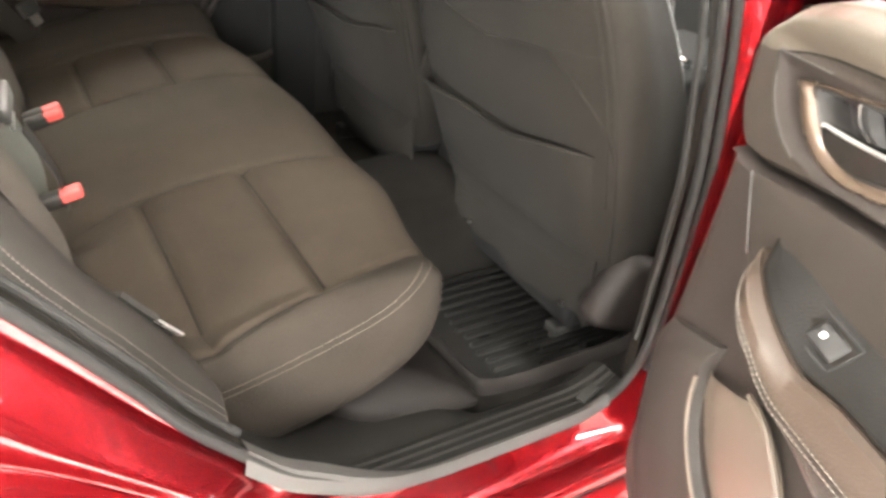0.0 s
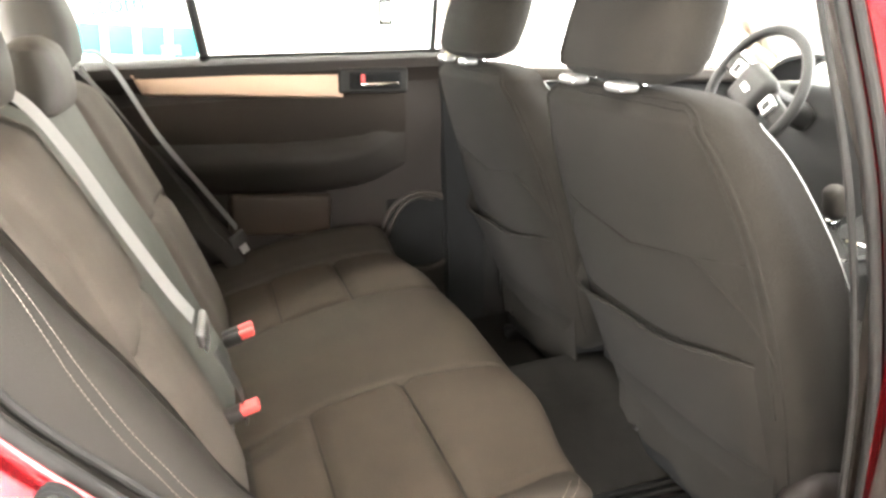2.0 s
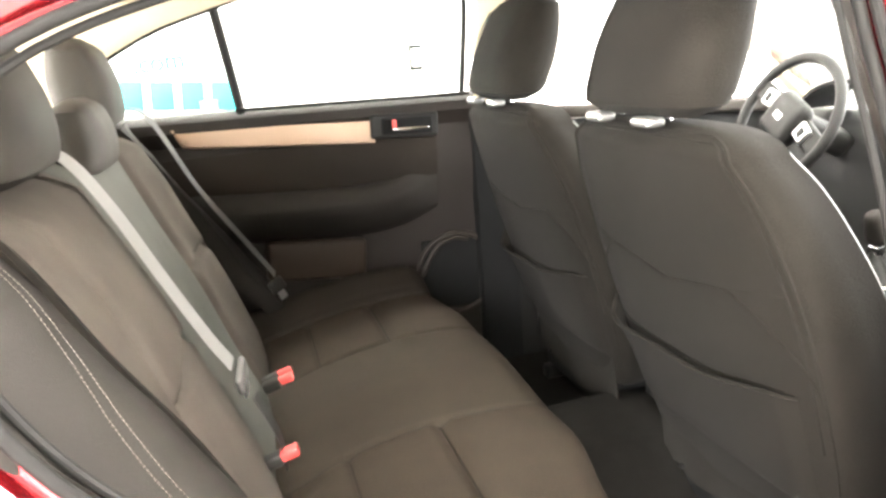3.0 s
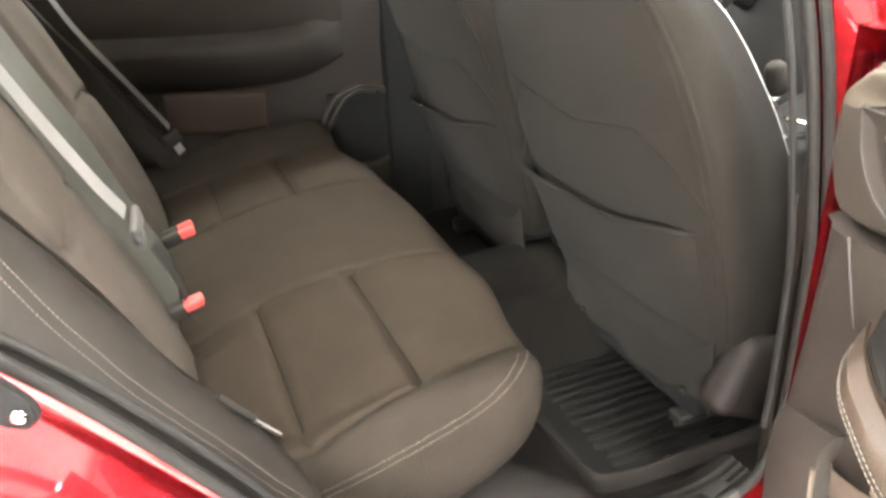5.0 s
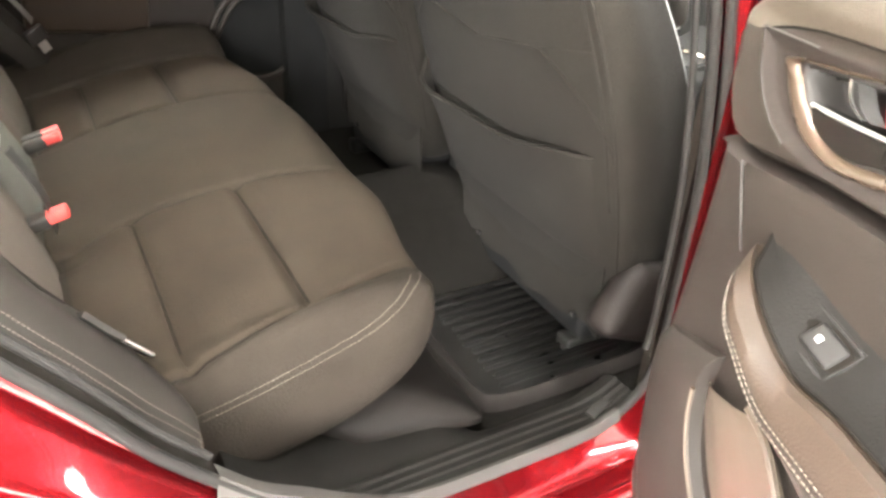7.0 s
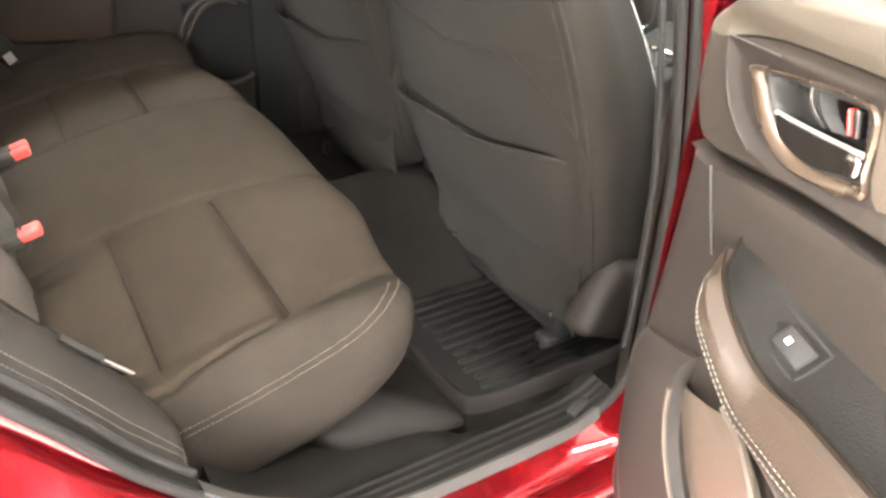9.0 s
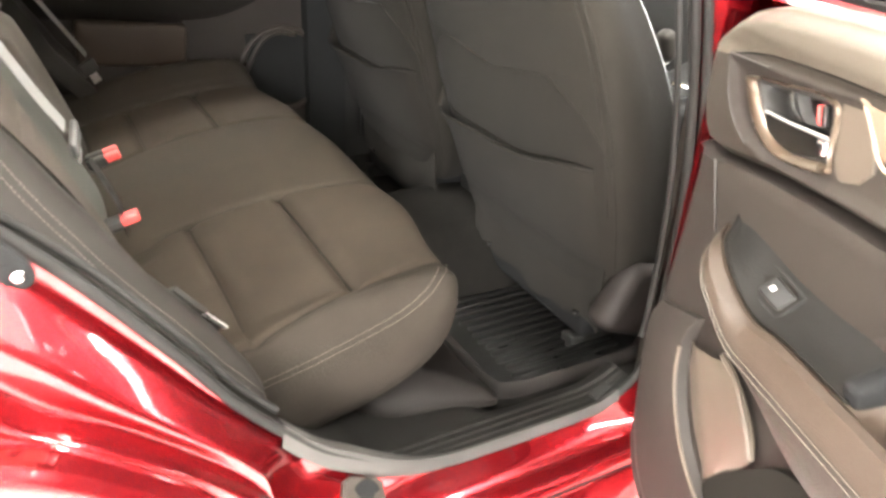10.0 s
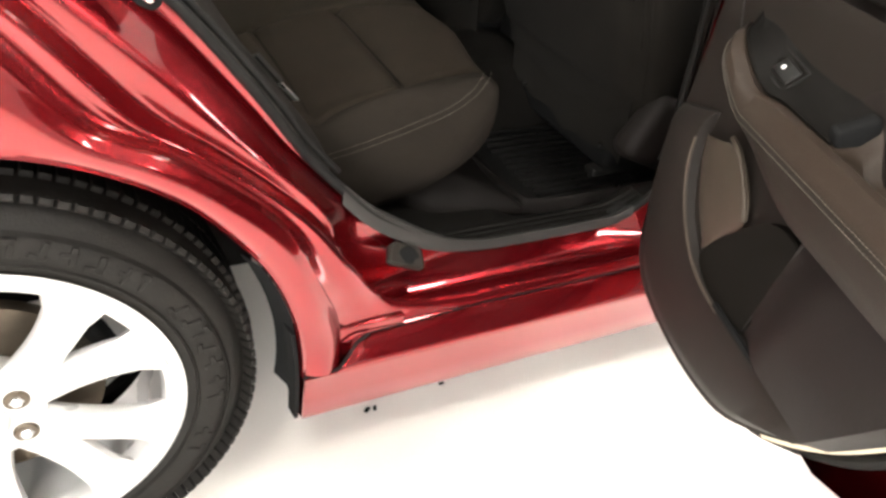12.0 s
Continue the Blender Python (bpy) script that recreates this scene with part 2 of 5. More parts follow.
def tube(pts, r, n=8, closed=False, bm=None, flat=1.0, up=None):
    """A tube along points; flat squeezes it across the second axis."""
    bm = bm or bmesh.new()
    P = [Vector(p) for p in pts]
    k = len(P)
    rows = []
    u = None
    for i, p in enumerate(P):
        a = P[(i - 1) % k] if closed or i else p
        b = P[(i + 1) % k] if closed or i < k - 1 else p
        t = (b - a).normalized()
        ref = Vector(up) if up else (u if u else (Vector((0, 0, 1)) if abs(t.z) < 0.9 else Vector((1, 0, 0))))
        s = t.cross(ref)
        s = s.normalized() if s.length > 1e-6 else t.orthogonal().normalized()
        u = s.cross(t).normalized()
        rr = r(i / max(1, k - 1)) if callable(r) else r
        rows.append([p + (s * math.cos(q) + u * math.sin(q) * flat) * rr for q in [2 * math.pi * j / n for j in range(n)]])
    return loft(rows, close_rows=closed, close_cols=True, caps=not closed, bm=bm)


def ribbon(pts, side, width, thick):
    """A strap along points; side is the vector across it."""
    P = [Vector(p) for p in pts]
    rows = []
    for i, p in enumerate(P):
        t = (P[min(i + 1, len(P) - 1)] - P[max(i - 1, 0)]).normalized()
        s = (Vector(side) - t * Vector(side).dot(t)).normalized()
        n = s.cross(t).normalized()
        a, b = s * width / 2, n * thick / 2
        rows.append([p - a * 0.96 - b, p + a * 0.96 - b, p + a, p + a * 0.96 + b, p - a * 0.96 + b, p - a])
    return loft(rows, close_cols=True, caps=True)


def lathe(profile, n=64, axis="y"):
    """A body of revolution about the y axis; profile: (radius, y)."""
    rows = []
    for i in range(n):
        a = 2 * math.pi * i / n
        rows.append([(r * math.cos(a), y, r * math.sin(a)) for r, y in profile])
    return loft(rows, close_rows=True)


def prism(pts, w0, w1, bevel=0.004):
    """An outline in (along, up) given depth from w0 to w1, its front edge rounded."""
    bm = bmesh.new()
    a = [bm.verts.new((u, w0, z)) for u, z in pts]
    b = [bm.verts.new((u, w1, z)) for u, z in pts]
    front = bm.faces.new(b)
    bm.faces.new(a[::-1])
    for i in range(len(a)):
        j = (i + 1) % len(a)
        bm.faces.new((a[i], a[j], b[j], b[i]))
    if bevel:
        bmesh.ops.bevel(bm, geom=list(front.edges), offset=bevel, segments=3, affect="EDGES")
    return bm


def dashes(pts, step=0.0056, dash=0.0036, r=0.0004):
    """A row of stitches along points."""
    P = [Vector(p) for p in pts]
    bm = bmesh.new()
    L = [0.0]
    for a, b in zip(P, P[1:]):
        L.append(L[-1] + (b - a).length)

    def at(d):
        for i in range(len(P) - 1):
            if d <= L[i + 1]:
                return P[i].lerp(P[i + 1], (d - L[i]) / max(1e-9, L[i + 1] - L[i]))
        return P[-1]
    d = 0.0
    while d + dash < L[-1]:
        tube([at(d), at(d + dash)], r, 4, bm=bm)
        d += step
    return bm


def smoothstep(a, b, x):
    t = min(1, max(0, (x - a) / (b - a)))
    return t * t * (3 - 2 * t)


def groove(d, w):
    return math.exp(-(d / w) ** 2)




# ---- showroom ----
def box(name, lo, hi, material, kind="structure", label="", category=""):
    bm = rbox(hi[0] - lo[0], hi[1] - lo[1], hi[2] - lo[2], 0.002, Matrix.Translation([(a + b) / 2 for a, b in zip(lo, hi)]), 1)
    return tagged(part(name, bm, material, None, label, smooth=False), kind=kind, category=category)


X0, X1, Y0, Y1, ZC = -6.0, 8.0, -6.0, 2.75, 3.5
box("floor", (X0 - 0.3, Y0 - 0.3, -0.15), (X1 + 0.3, Y1 + 0.3, 0.0), FLOOR, label="glossy cream-white showroom floor, scuffed in spots", category="floor")
box("ceiling", (X0 - 0.3, Y0 - 0.3, ZC), (X1 + 0.3, Y1 + 0.3, ZC + 0.15), CEIL, label="unseen showroom ceiling, darkened for the car paint's reflections", category="ceiling")
box("wall_north", (X0, Y1, 0), (X1, Y1 + 0.2, ZC), WALL, label="plain white wall with cyan lettering", category="wall")


def wall_with_added_window(name, axis, at, a0, a1, w0, w1, z0, z1):
    """An unseen, dimmed wall across the given axis with one added window opening through it."""
    spans = [((a0, w0), (0, ZC)), ((w1, a1), (0, ZC)), ((w0, w1), (0, z0)), ((w0, w1), (z1, ZC))]
    bm = bmesh.new()
    for (p, q), (r, s) in spans:
        c, d = (p + q) / 2, (r + s) / 2
        if axis == "y":
            rbox(q - p, 0.2, s - r, 0.002, Matrix.Translation((c, at, d)), 1, bm)
        else:
            rbox(0.2, q - p, s - r, 0.002, Matrix.Translation((at, c, d)), 1, bm)
    return tagged(part(name, bm, DIMWALL, None, "unseen wall, dimmed for reflections, with an added window opening", smooth=False), kind="structure", category="wall")


wall_with_added_window("wall_south", "y", Y0 - 0.1, X0, X1, -3.75, -1.05, 0.25, 2.85)
wall_with_added_window("wall_west", "x", X0 - 0.1, Y0, Y1, -0.3, 2.65, 0.3, 2.95)
wall_with_added_window("wall_east", "x", X1 + 0.1, Y0, Y1, -2.1, 2.5, 0.5, 2.95)

ceiling_light = thing("ceiling_light", "white square recessed ceiling light panel, lit", "ceiling light", "ceiling lights", (0, 0, ZC))
lf = bmesh.new()
for dx, dy, sx, sy in ((0, 0.3, 0.64, 0.03), (0, -0.3, 0.64, 0.03), (0.305, 0, 0.03, 0.57), (-0.305, 0, 0.03, 0.57)):
    rbox(sx, sy, 0.03, 0.004, Matrix.Translation((dx, dy, -0.015)), 1, lf)
part("frame", lf, WHITEP, ceiling_light)
part("diffuser", rbox(0.575, 0.575, 0.012, 0.003, Matrix.Translation((0, 0, -0.012)), 1), LAMP, ceiling_light)
lights = [(x, y) for y in (-4.4, -2.4, -0.4, 2.2) for x in (-3.0, -0.6, 1.8, 4.2)]
ceiling_light.location = (*lights[0], ZC)
for x, y in lights[1:]:
    copy_thing(ceiling_light, pose(x, y, ZC))

# wall lettering: a web address above a row of bars in place of the number
def words(text, size, m, material, name, parent):
    cu = bpy.data.curves.new(name, "FONT")
    cu.body, cu.size, cu.extrude, cu.offset, cu.align_x = text, size, 0.002, 0.004, "LEFT"
    tmp = bpy.data.objects.new(name, cu)
    scene.collection.objects.link(tmp)
    bpy.context.view_layer.update()
    me = bpy.data.meshes.new_from_object(tmp.evaluated_get(bpy.context.evaluated_depsgraph_get()))
    bpy.data.objects.remove(tmp)
    me.materials.append(material)
    ob = new(name, me)
    ob.parent = parent
    ob.matrix_basis = m
    return ob


sign = thing("wall_lettering", "cyan vinyl wall lettering, web address over a bar row", "wall sign", at=(-0.13, Y1 - 0.003, 1.08))
words(".com", 0.13, pose(0.06, 0, 0.185, 90, -4, 0), CYAN, "lettering", sign)
for i in range(4):
    part("bar", rbox(0.118, 0.004, 0.15, 0.02, pose(0.03 + i * 0.15, 0, 0.075 - i * 0.011, 0, 4, 0), 2), CYAN, sign)
switch = thing("wall_switch", "grey rectangular wall switch plate on white wall", "switch", at=(1.408, Y1 - 0.008, 1.25))
part("plate", rbox(0.075, 0.012, 0.14, 0.004, Matrix.Translation((0, 0, 0))), DARKTRIM, switch)
part("rocker", rbox(0.045, 0.012, 0.095, 0.004, Matrix.Translation((0, -0.006, 0))), WHITEP, switch)

# scuffs lying on the floor
for i, (x, y, r) in enumerate(((0.755, -0.736, 0.005), (0.584, -0.751, 0.006), (0.60, -0.752, 0.005), (0.47, -0.66, 0.004))):
    spot = part("floor_debris", rbox(r * 2.4, r * 1.3, 0.004, 0.0015, pose(x, y, 0.002, 0, 0, 35 * i)), CARPET, None)
    tagged(spot, "tiny dark crumb of dirt on the white floor", "debris", "crumbs on the floor")

# ---- car body ----
car = thing("car", "glossy metallic red sedan with its rear door open", "car")

F_XZ = [(1.0, 1.42), (0.6, 1.395), (0.36, 1.345), (0.2, 1.285), (0.11, 1.20), (0.10, 1.09), (0.15, 1.0), (0.205, 0.92), (0.300, 0.818), (0.392, 0.694),
        (0.448, 0.610), (0.507, 0.540), (0.555, 0.489), (0.606, 0.452), (0.655, 0.422), (0.71, 0.398), (0.77, 0.387), (0.84, 0.384), (1.02, 0.383), (1.075, 0.393),
        (1.126, 0.422), (1.160, 0.47), (1.180, 0.535), (1.176, 0.69), (1.162, 0.82), (1.142, 1.04), (1.130, 1.24), (1.11, 1.39)]
O_XZ = [(1.0, 1.48), (0.6, 1.46), (0.32, 1.41), (0.1, 1.35), (-0.02, 1.235), (-0.03, 1.11), (0.0, 0.99), (0.045, 0.915), (0.11, 0.83), (0.175, 0.745),
        (0.25, 0.70), (0.315, 0.648), (0.388, 0.572), (0.435, 0.47), (0.468, 0.38), (0.52, 0.356), (0.6, 0.353), (0.7, 0.352), (1.0, 0.352), (1.1, 0.353),
        (1.17, 0.36), (1.215, 0.39), (1.24, 0.5), (1.24, 0.69), (1.235, 0.85), (1.225, 1.04), (1.222, 1.26), (1.19, 1.45)]


def tumble(z, y0, k):
    return y0 + k * max(0.0, z - 0.95)


F = [Vector((x, tumble(z, -0.75, 0.33) - 0.018 * max(smoothstep(0.53, 0.43, z), smoothstep(0.92, 0.78, z) if x < 0.6 else 0.0), z)) for x, z in F_XZ]
O = [Vector((x, tumble(z, -0.895, 0.52) + 0.015 * smoothstep(0.45, 0.36, z), z)) for x, z in O_XZ]
Fs, Os = spline(F, 6, True), spline(O, 6, True)
# the door jamb: across from the seal flange to the outer skin, stepped and grooved
JAMB_SIDE = spline([(0, 0, 0), (0.06, 0.004, 0), (0.12, 0.008, 0), (0.16, 0.07, 0), (0.26, 0.26, 0), (0.37, 0.45, 0), (0.42, 0.515, 0), (0.46, 0.537, 0), (0.58, 0.534, 0), (0.69, 0.530, 0), (0.735, 0.60, 0), (0.78, 0.78, 0), (0.81, 0.83, 0), (0.925, 0.828, 0), (1, 1, 0)], 4)
JAMB_SILL = spline([(0, 0, 0), (0.2, 0.03, 0), (0.5, 0.09, 0), (0.85, 0.18, 0), (1.12, 0.28, 0), (1.27, 0.39, 0), (1.29, 0.49, 0), (1.15, 0.60, 0), (0.9, 0.71, 0), (0.66, 0.80, 0), (0.56, 0.85, 0), (0.55, 0.89, 0), (0.64, 0.94, 0), (0.82, 0.975, 0), (1, 1, 0)], 4)


def jamb_row(f, o, k):
    w = smoothstep(0.47, 0.74, f.x) * smoothstep(0.60, 0.42, f.z)
    pad = 0.10 * math.exp(-((f.z - 0.85) / 0.10) ** 2)
    out = []
    for a, b in zip(JAMB_SIDE, JAMB_SILL):
        u = a.x + pad * math.sin(math.pi * min(1.0, a.x * 1.3)) + 0.03 * math.sin(k * 0.06 + 1) * math.sin(math.pi * a.x)
        u, d = u + (b.x - u) * w, a.y + (b.y - a.y) * w
        v = min(1.0, u)
        out.append(Vector((f.x + (o.x - f.x) * v, f.y + (o.y - f.y) * d, f.z + (o.z - f.z) * u)))
    return out


part("door_jamb", loft([jamb_row(f, o, k) for k, (f, o) in enumerate(zip(Fs, Os))], close_rows=True), RED, car)

# quarter panel: from the jamb's outer edge to the wheel arch
HUB = Vector((0, -0.885, 0.345))
RA = 0.404
angles = (-3, 4, 15, 29, 45, 56, 68, 79, 90, 101, 116, 140, 165, 183)
outer = [Vector((0.462, -0.899, 0.309)), O[14], O[13], O[12], O[11], O[10], O[9], O[8], O[7], O[6], Vector((-0.2, -0.89, 1.0)), Vector((-0.62, -0.86, 1.0)), Vector((-0.85, -0.8, 0.75)), Vector((-0.85, -0.8, 0.32))]
rows = []
arch_pts = [Vector((RA * math.cos(radians(a)), -0.906, 0.335 + RA * math.sin(radians(a)))) for a in angles]
for o, p in zip(spline(outer, 5), spline(arch_pts, 5)):
    r = []
    away = (Vector((p.x, 0, p.z)) - Vector((HUB.x, 0, HUB.z))).normalized()
    r.append(o)
    d = p - o
    r.append(o + d * 0.03 + Vector((0, -0.006, 0)))
    for k in (0.12, 0.25, 0.4, 0.55, 0.7, 0.82, 0.92):
        r.append(Vector((o.x + d.x * k, o.y + d.y * k - 0.014 * math.sin(math.pi * k ** 0.8), o.z + d.z * k)))
    r.append(p + Vector((0, -0.004, 0)))
    r.append(p - away * 0.004 + Vector((0, 0.003, 0)))
    r.append(p - away * 0.003 + Vector((0, 0.03, 0)))
    rows.append(r)
part("quarter_panel", loft(rows), RED, car)
# rear pillar skin above the quarter panel
cp_out = [Vector((-0.2, -0.885, 1.0)), Vector((-0.3, -0.8, 1.12)), Vector((-0.2, -0.72, 1.28)), Vector((0.05, -0.64, 1.42)), Vector((0.3, -0.6, 1.48)), Vector((0.6, -0.58, 1.5)), Vector((1.0, -0.58, 1.51))]
part("rear_pillar", loft([[a, a.lerp(b, 0.5) + Vector((0, -0.01, 0)), b] for a, b in zip(spline([O[6], O[5], O[4], O[3], O[2], O[1], O[0]], 5), spline(cp_out, 5))]), RED, car)

# sill skirt under the opening, and the sill running on under the front door
SK = [(-0.880, 0.352), (-0.888, 0.348), (-0.900, 0.335), (-0.912, 0.321), (-0.9152, 0.3168), (-0.9158, 0.3125), (-0.9145, 0.306), (-0.909, 0.260), (-0.905, 0.221), (-0.902, 0.212), (-0.89, 0.206), (-0.84, 0.203), (-0.80, 0.2)]


def skirt_row(x):
    """The skirt's upper facet is cut to a rounded corner beside the arch."""
    top = 0.310 + 0.042 * smoothstep(0.450, 0.505, x)
    row = []
    for (y, z), (yn, zn) in zip(SK, SK[1:] + SK[-1:]):
        if z > top:
            y = -0.880 - 0.035 * (0.352 - top) / 0.036 if top > 0.317 else -0.9155
            z = top
        row.append((x, y, z))
    return row


part("side_skirt", slab([skirt_row(x) for x in [0.405 + i * 0.008 for i in range(16)] + [0.55 + i * 0.06 for i in range(33)]], (0, 0.004, 0.0)), RED, car)
part("skirt_gap", tube(spline([(0.404, -0.909, 0.311), (0.452, -0.910, 0.311), (0.470, -0.907, 0.324), (0.491, -0.898, 0.346), (0.515, -0.890, 0.3525)], 6), 0.0028, 6), LINER, car)
part("skirt_joint", tube([(0.515, -0.889, 0.3525), (0.7, -0.8815, 0.3535), (1.2, -0.8815, 0.3535)], 0.0012, 6), LINER, car)
part("sill_corner", rbox(0.12, 0.010, 0.078, 0.003, pose(0.515, -0.880, 0.330)), RED, car)

# underbody, floor pan and far sill
part("underbody", rbox(1.98, 1.56, 0.06, 0.02, Matrix.Translation((1.46, 0, 0.235))), LINER, car)
arch = [radians(6 + 6 * i) for i in range(30)]
part("wheel_liner", loft([[(0.4 * math.cos(a), y, 0.335 + 0.4 * math.sin(a)) for a in arch] for y in (-0.90, -0.82, -0.72, -0.6)]), LINER, car)
part("liner_edge", loft([[((0.4 - 0.02 * k) * math.cos(a), -0.90 + 0.05 * k, 0.335 + (0.4 - 0.02 * k) * math.sin(a)) for k in (0, 0.5, 1)] for a in [radians(-9 + 3.4 * i) for i in range(12)]]), LINER, car)
part("liner_back", loft([[(0.405 * math.cos(a), -0.6, zz) for a in [radians(-3 + 6 * i) for i in range(32)] for zz in [0.335 + 0.405 * math.sin(a)]], [(0.405 * math.cos(radians(-3 + 6 * i)), -0.6, 0.30) for i in range(32)]]), LINER, car)
flap = spline([(0.393, 0, 0.40), (0.399, 0, 0.33), (0.399, 0, 0.27), (0.398, 0, 0.222)], 5)
part("mud_flap", slab([[(p.x, -0.906, p.z), (p.x - 0.002, -0.890, p.z), (p.x - 0.003, -0.875 - 0.03 * (0.4 - p.z), p.z)] for p in flap], (-0.006, 0, 0)), LINER, car)

# rubber weather seals round the opening, and the grey trim lip inside
part("weather_seal", tube([p + Vector((0, -0.006, 0)) for p in Fs], 0.0075, 10, True), RUBBER, car)
ctr = Vector((0.65, 0, 0.85))
outer_run = [p - (Vector((ctr.x, p.y, ctr.z)) - p).normalized() * 0.015 + Vector((0, -0.016, 0)) for p in Fs if p.x > 1.09 and p.z > 0.45]
part("outer_seal", tube(outer_run, 0.0075, 8), RUBBER, car)
inner = [p + (Vector((ctr.x, p.y, ctr.z)) - p).normalized() * 0.014 + Vector((0, 0.012, 0)) for p in Fs]
start = next(k for k in range(len(Fs)) if Fs[k - 1].z <= 0.47 < Fs[k].z)
run = []
k = start
while Fs[k % len(Fs)].z > (0.47 if Fs[k % len(Fs)].x > 0.8 else 0.545):
    run.append(inner[k % len(Fs)])
    k += 1
part("inner_seal", tube(run, 0.005, 8), RUBBER, car)
# grey lip cover at the foot of the seal
lip = [p + Vector((0, -0.004, 0.0)) for p in Fs[11 * 6:19 * 6 + 3]]
wide = [1 - 0.8 * smoothstep(0.62, 0.76, p.x) for p in lip]
part("lip_cover", loft([[p + Vector((0.0, 0.02 * w, 0.008)), p + Vector((0.002, -0.004, 0.011)), p + Vector((-0.004 * w, -0.012, 0.0)), p + Vector((-0.006 * w, -0.013, -0.016 * w))] for p, w in zip(lip, wide)]), LIPGREY, car)

# scuff plate on the sill, ribbed
rows = []
for i in range(60):
    x = 0.53 + i * 0.0105
    rise = 0.10 * max(0.0, (0.66 - x) / 0.13) ** 1.5 + 0.03 * max(0.0, (x - 1.06) / 0.09) ** 2
    row = []
    for y, z in ((-0.775, 0.374), (-0.768, 0.378), (-0.762, 0.377), (-0.752, 0.373), (-0.740, 0.371), (-0.738, 0.3725), (-0.735, 0.3725), (-0.733, 0.371), (-0.725, 0.3705), (-0.723, 0.372), (-0.720, 0.372), (-0.718, 0.3705), (-0.710, 0.370), (-0.708, 0.3715), (-0.705, 0.3715), (-0.703, 0.3695), (-0.692, 0.366), (-0.680, 0.356), (-0.668, 0.335), (-0.655, 0.312), (-0.64, 0.29)):
        flat = smoothstep(0.95, 0.84, x) * smoothstep(-0.70, -0.68, y)
        row.append((x, y + 0.08 * flat * smoothstep(-0.68, -0.64, y), z + (0.366 - z) * flat + rise))
    rows.append(row)
part("scuff_plate", loft(rows), SCUFF, car, "black moulded sill scuff plate")
part("plate_tab", rbox(0.040, 0.018, 0.004, 0.0015, pose(1.092, -0.737, 0.382, 0, -16, 12)), DARKTRIM, car)
# moulded trim from the sill up under the seat, running on across as the seat's riser
lo_c = spline([(0.50, -0.50, 0.372), (0.58, -0.51, 0.370), (0.66, -0.555, 0.368), (0.702, -0.604, 0.367), (0.745, -0.634, 0.368), (0.82, -0.645, 0.369), (0.89, -0.655, 0.364), (0.935, -0.648, 0.354), (0.952, -0.59, 0.330), (0.958, -0.50, 0.315), (0.966, -0.40, 0.308), (0.98, -0.2, 0.31), (0.98, 0.2, 0.31), (0.97, 0.62, 0.31)], 6)
hi_c = spline([(0.50, -0.48, 0.44), (0.53, -0.50, 0.44), (0.56, -0.53, 0.44), (0.60, -0.535, 0.44), (0.64, -0.54, 0.44), (0.68, -0.54, 0.442), (0.705, -0.535, 0.443), (0.73, -0.52, 0.445), (0.75, -0.48, 0.445), (0.76, -0.42, 0.445), (0.77, -0.35, 0.445), (0.78, -0.2, 0.445), (0.78, 0.2, 0.445), (0.78, 0.62, 0.445)], 6)
rows = []
for a, b in zip(lo_c, hi_c):
    d = b - a
    rows.append([a + Vector((0, 0, -0.012)), a, a + d * 0.06 + Vector((0, 0, 0.006)), a + d * 0.16 + Vector((0, 0, 0.010)), a + d * 0.3 + Vector((0, 0, 0.007)), a + d * 0.5 + Vector((0, 0, 0.004)), a + d * 0.75, b, b + Vector((-0.03, 0.09, 0.035))])
part("sill_trim", loft(rows), SILLTRIM, car, "moulded grey trim under the seat")


# carpeted floor with the tunnel
def floor_z(x, y):
    t = smoothstep(0.31, 0.10, abs(y))
    return 0.295 + 0.125 * t + 0.004 * math.sin(x * 17) * math.sin(y * 13)


part("floor_carpet", loft([[(0.5 + 0.05 * i, -0.70 + 0.04 * j, floor_z(0.5 + 0.05 * i, -0.70 + 0.04 * j)) for j in range(36)] for i in range(36)]), CARPET, car)

# lock striker on the jamb, and the lower catch
jx, jy, jz = 0.250, -0.805, 0.862
sm = pose(jx, jy, jz, -12, -40, 0)
oval = [(0.0145 * math.copysign(abs(math.cos(a)) ** 0.8, math.cos(a)), 0.033 * math.copysign(abs(math.sin(a)) ** 0.7, math.sin(a))) for a in [2 * math.pi * i / 28 for i in range(28)]]
bm = prism(oval, 0.006, -0.006, 0.003)
bmesh.ops.transform(bm, matrix=sm, verts=bm.verts)
part("striker_plate", bm, LINER, car, "black oval lock striker")
bm = rbox(0.015, 0.012, 0.018, 0.005, sm @ Matrix.Translation((0, -0.005, 0.015)), 3)
part("striker_pocket", bm, DARKTRIM, car)
bmb = bmesh.new()
bmesh.ops.create_uvsphere(bmb, u_segments=14, v_segments=8, radius=0.0065, matrix=sm @ Matrix.Translation((0, -0.008, -0.019)) @ Matrix.Diagonal((1, 0.6, 1, 1)))
part("striker_bolt", bmb, CHROME, car)
lm = pose(0.608, -0.800, 0.416, -48, 24, 0)
cp = prism([(-0.036, -0.016), (-0.030, -0.020), (0.030, -0.020), (0.036, -0.014), (0.032, 0.012), (0.020, 0.018), (-0.022, 0.019), (-0.034, 0.010)], 0.005, -0.005, 0.003)
bmesh.ops.transform(cp, matrix=lm, verts=cp.verts)
part("catch_plate", cp, GREYTRIM, car, "grey plastic sill catch plate")
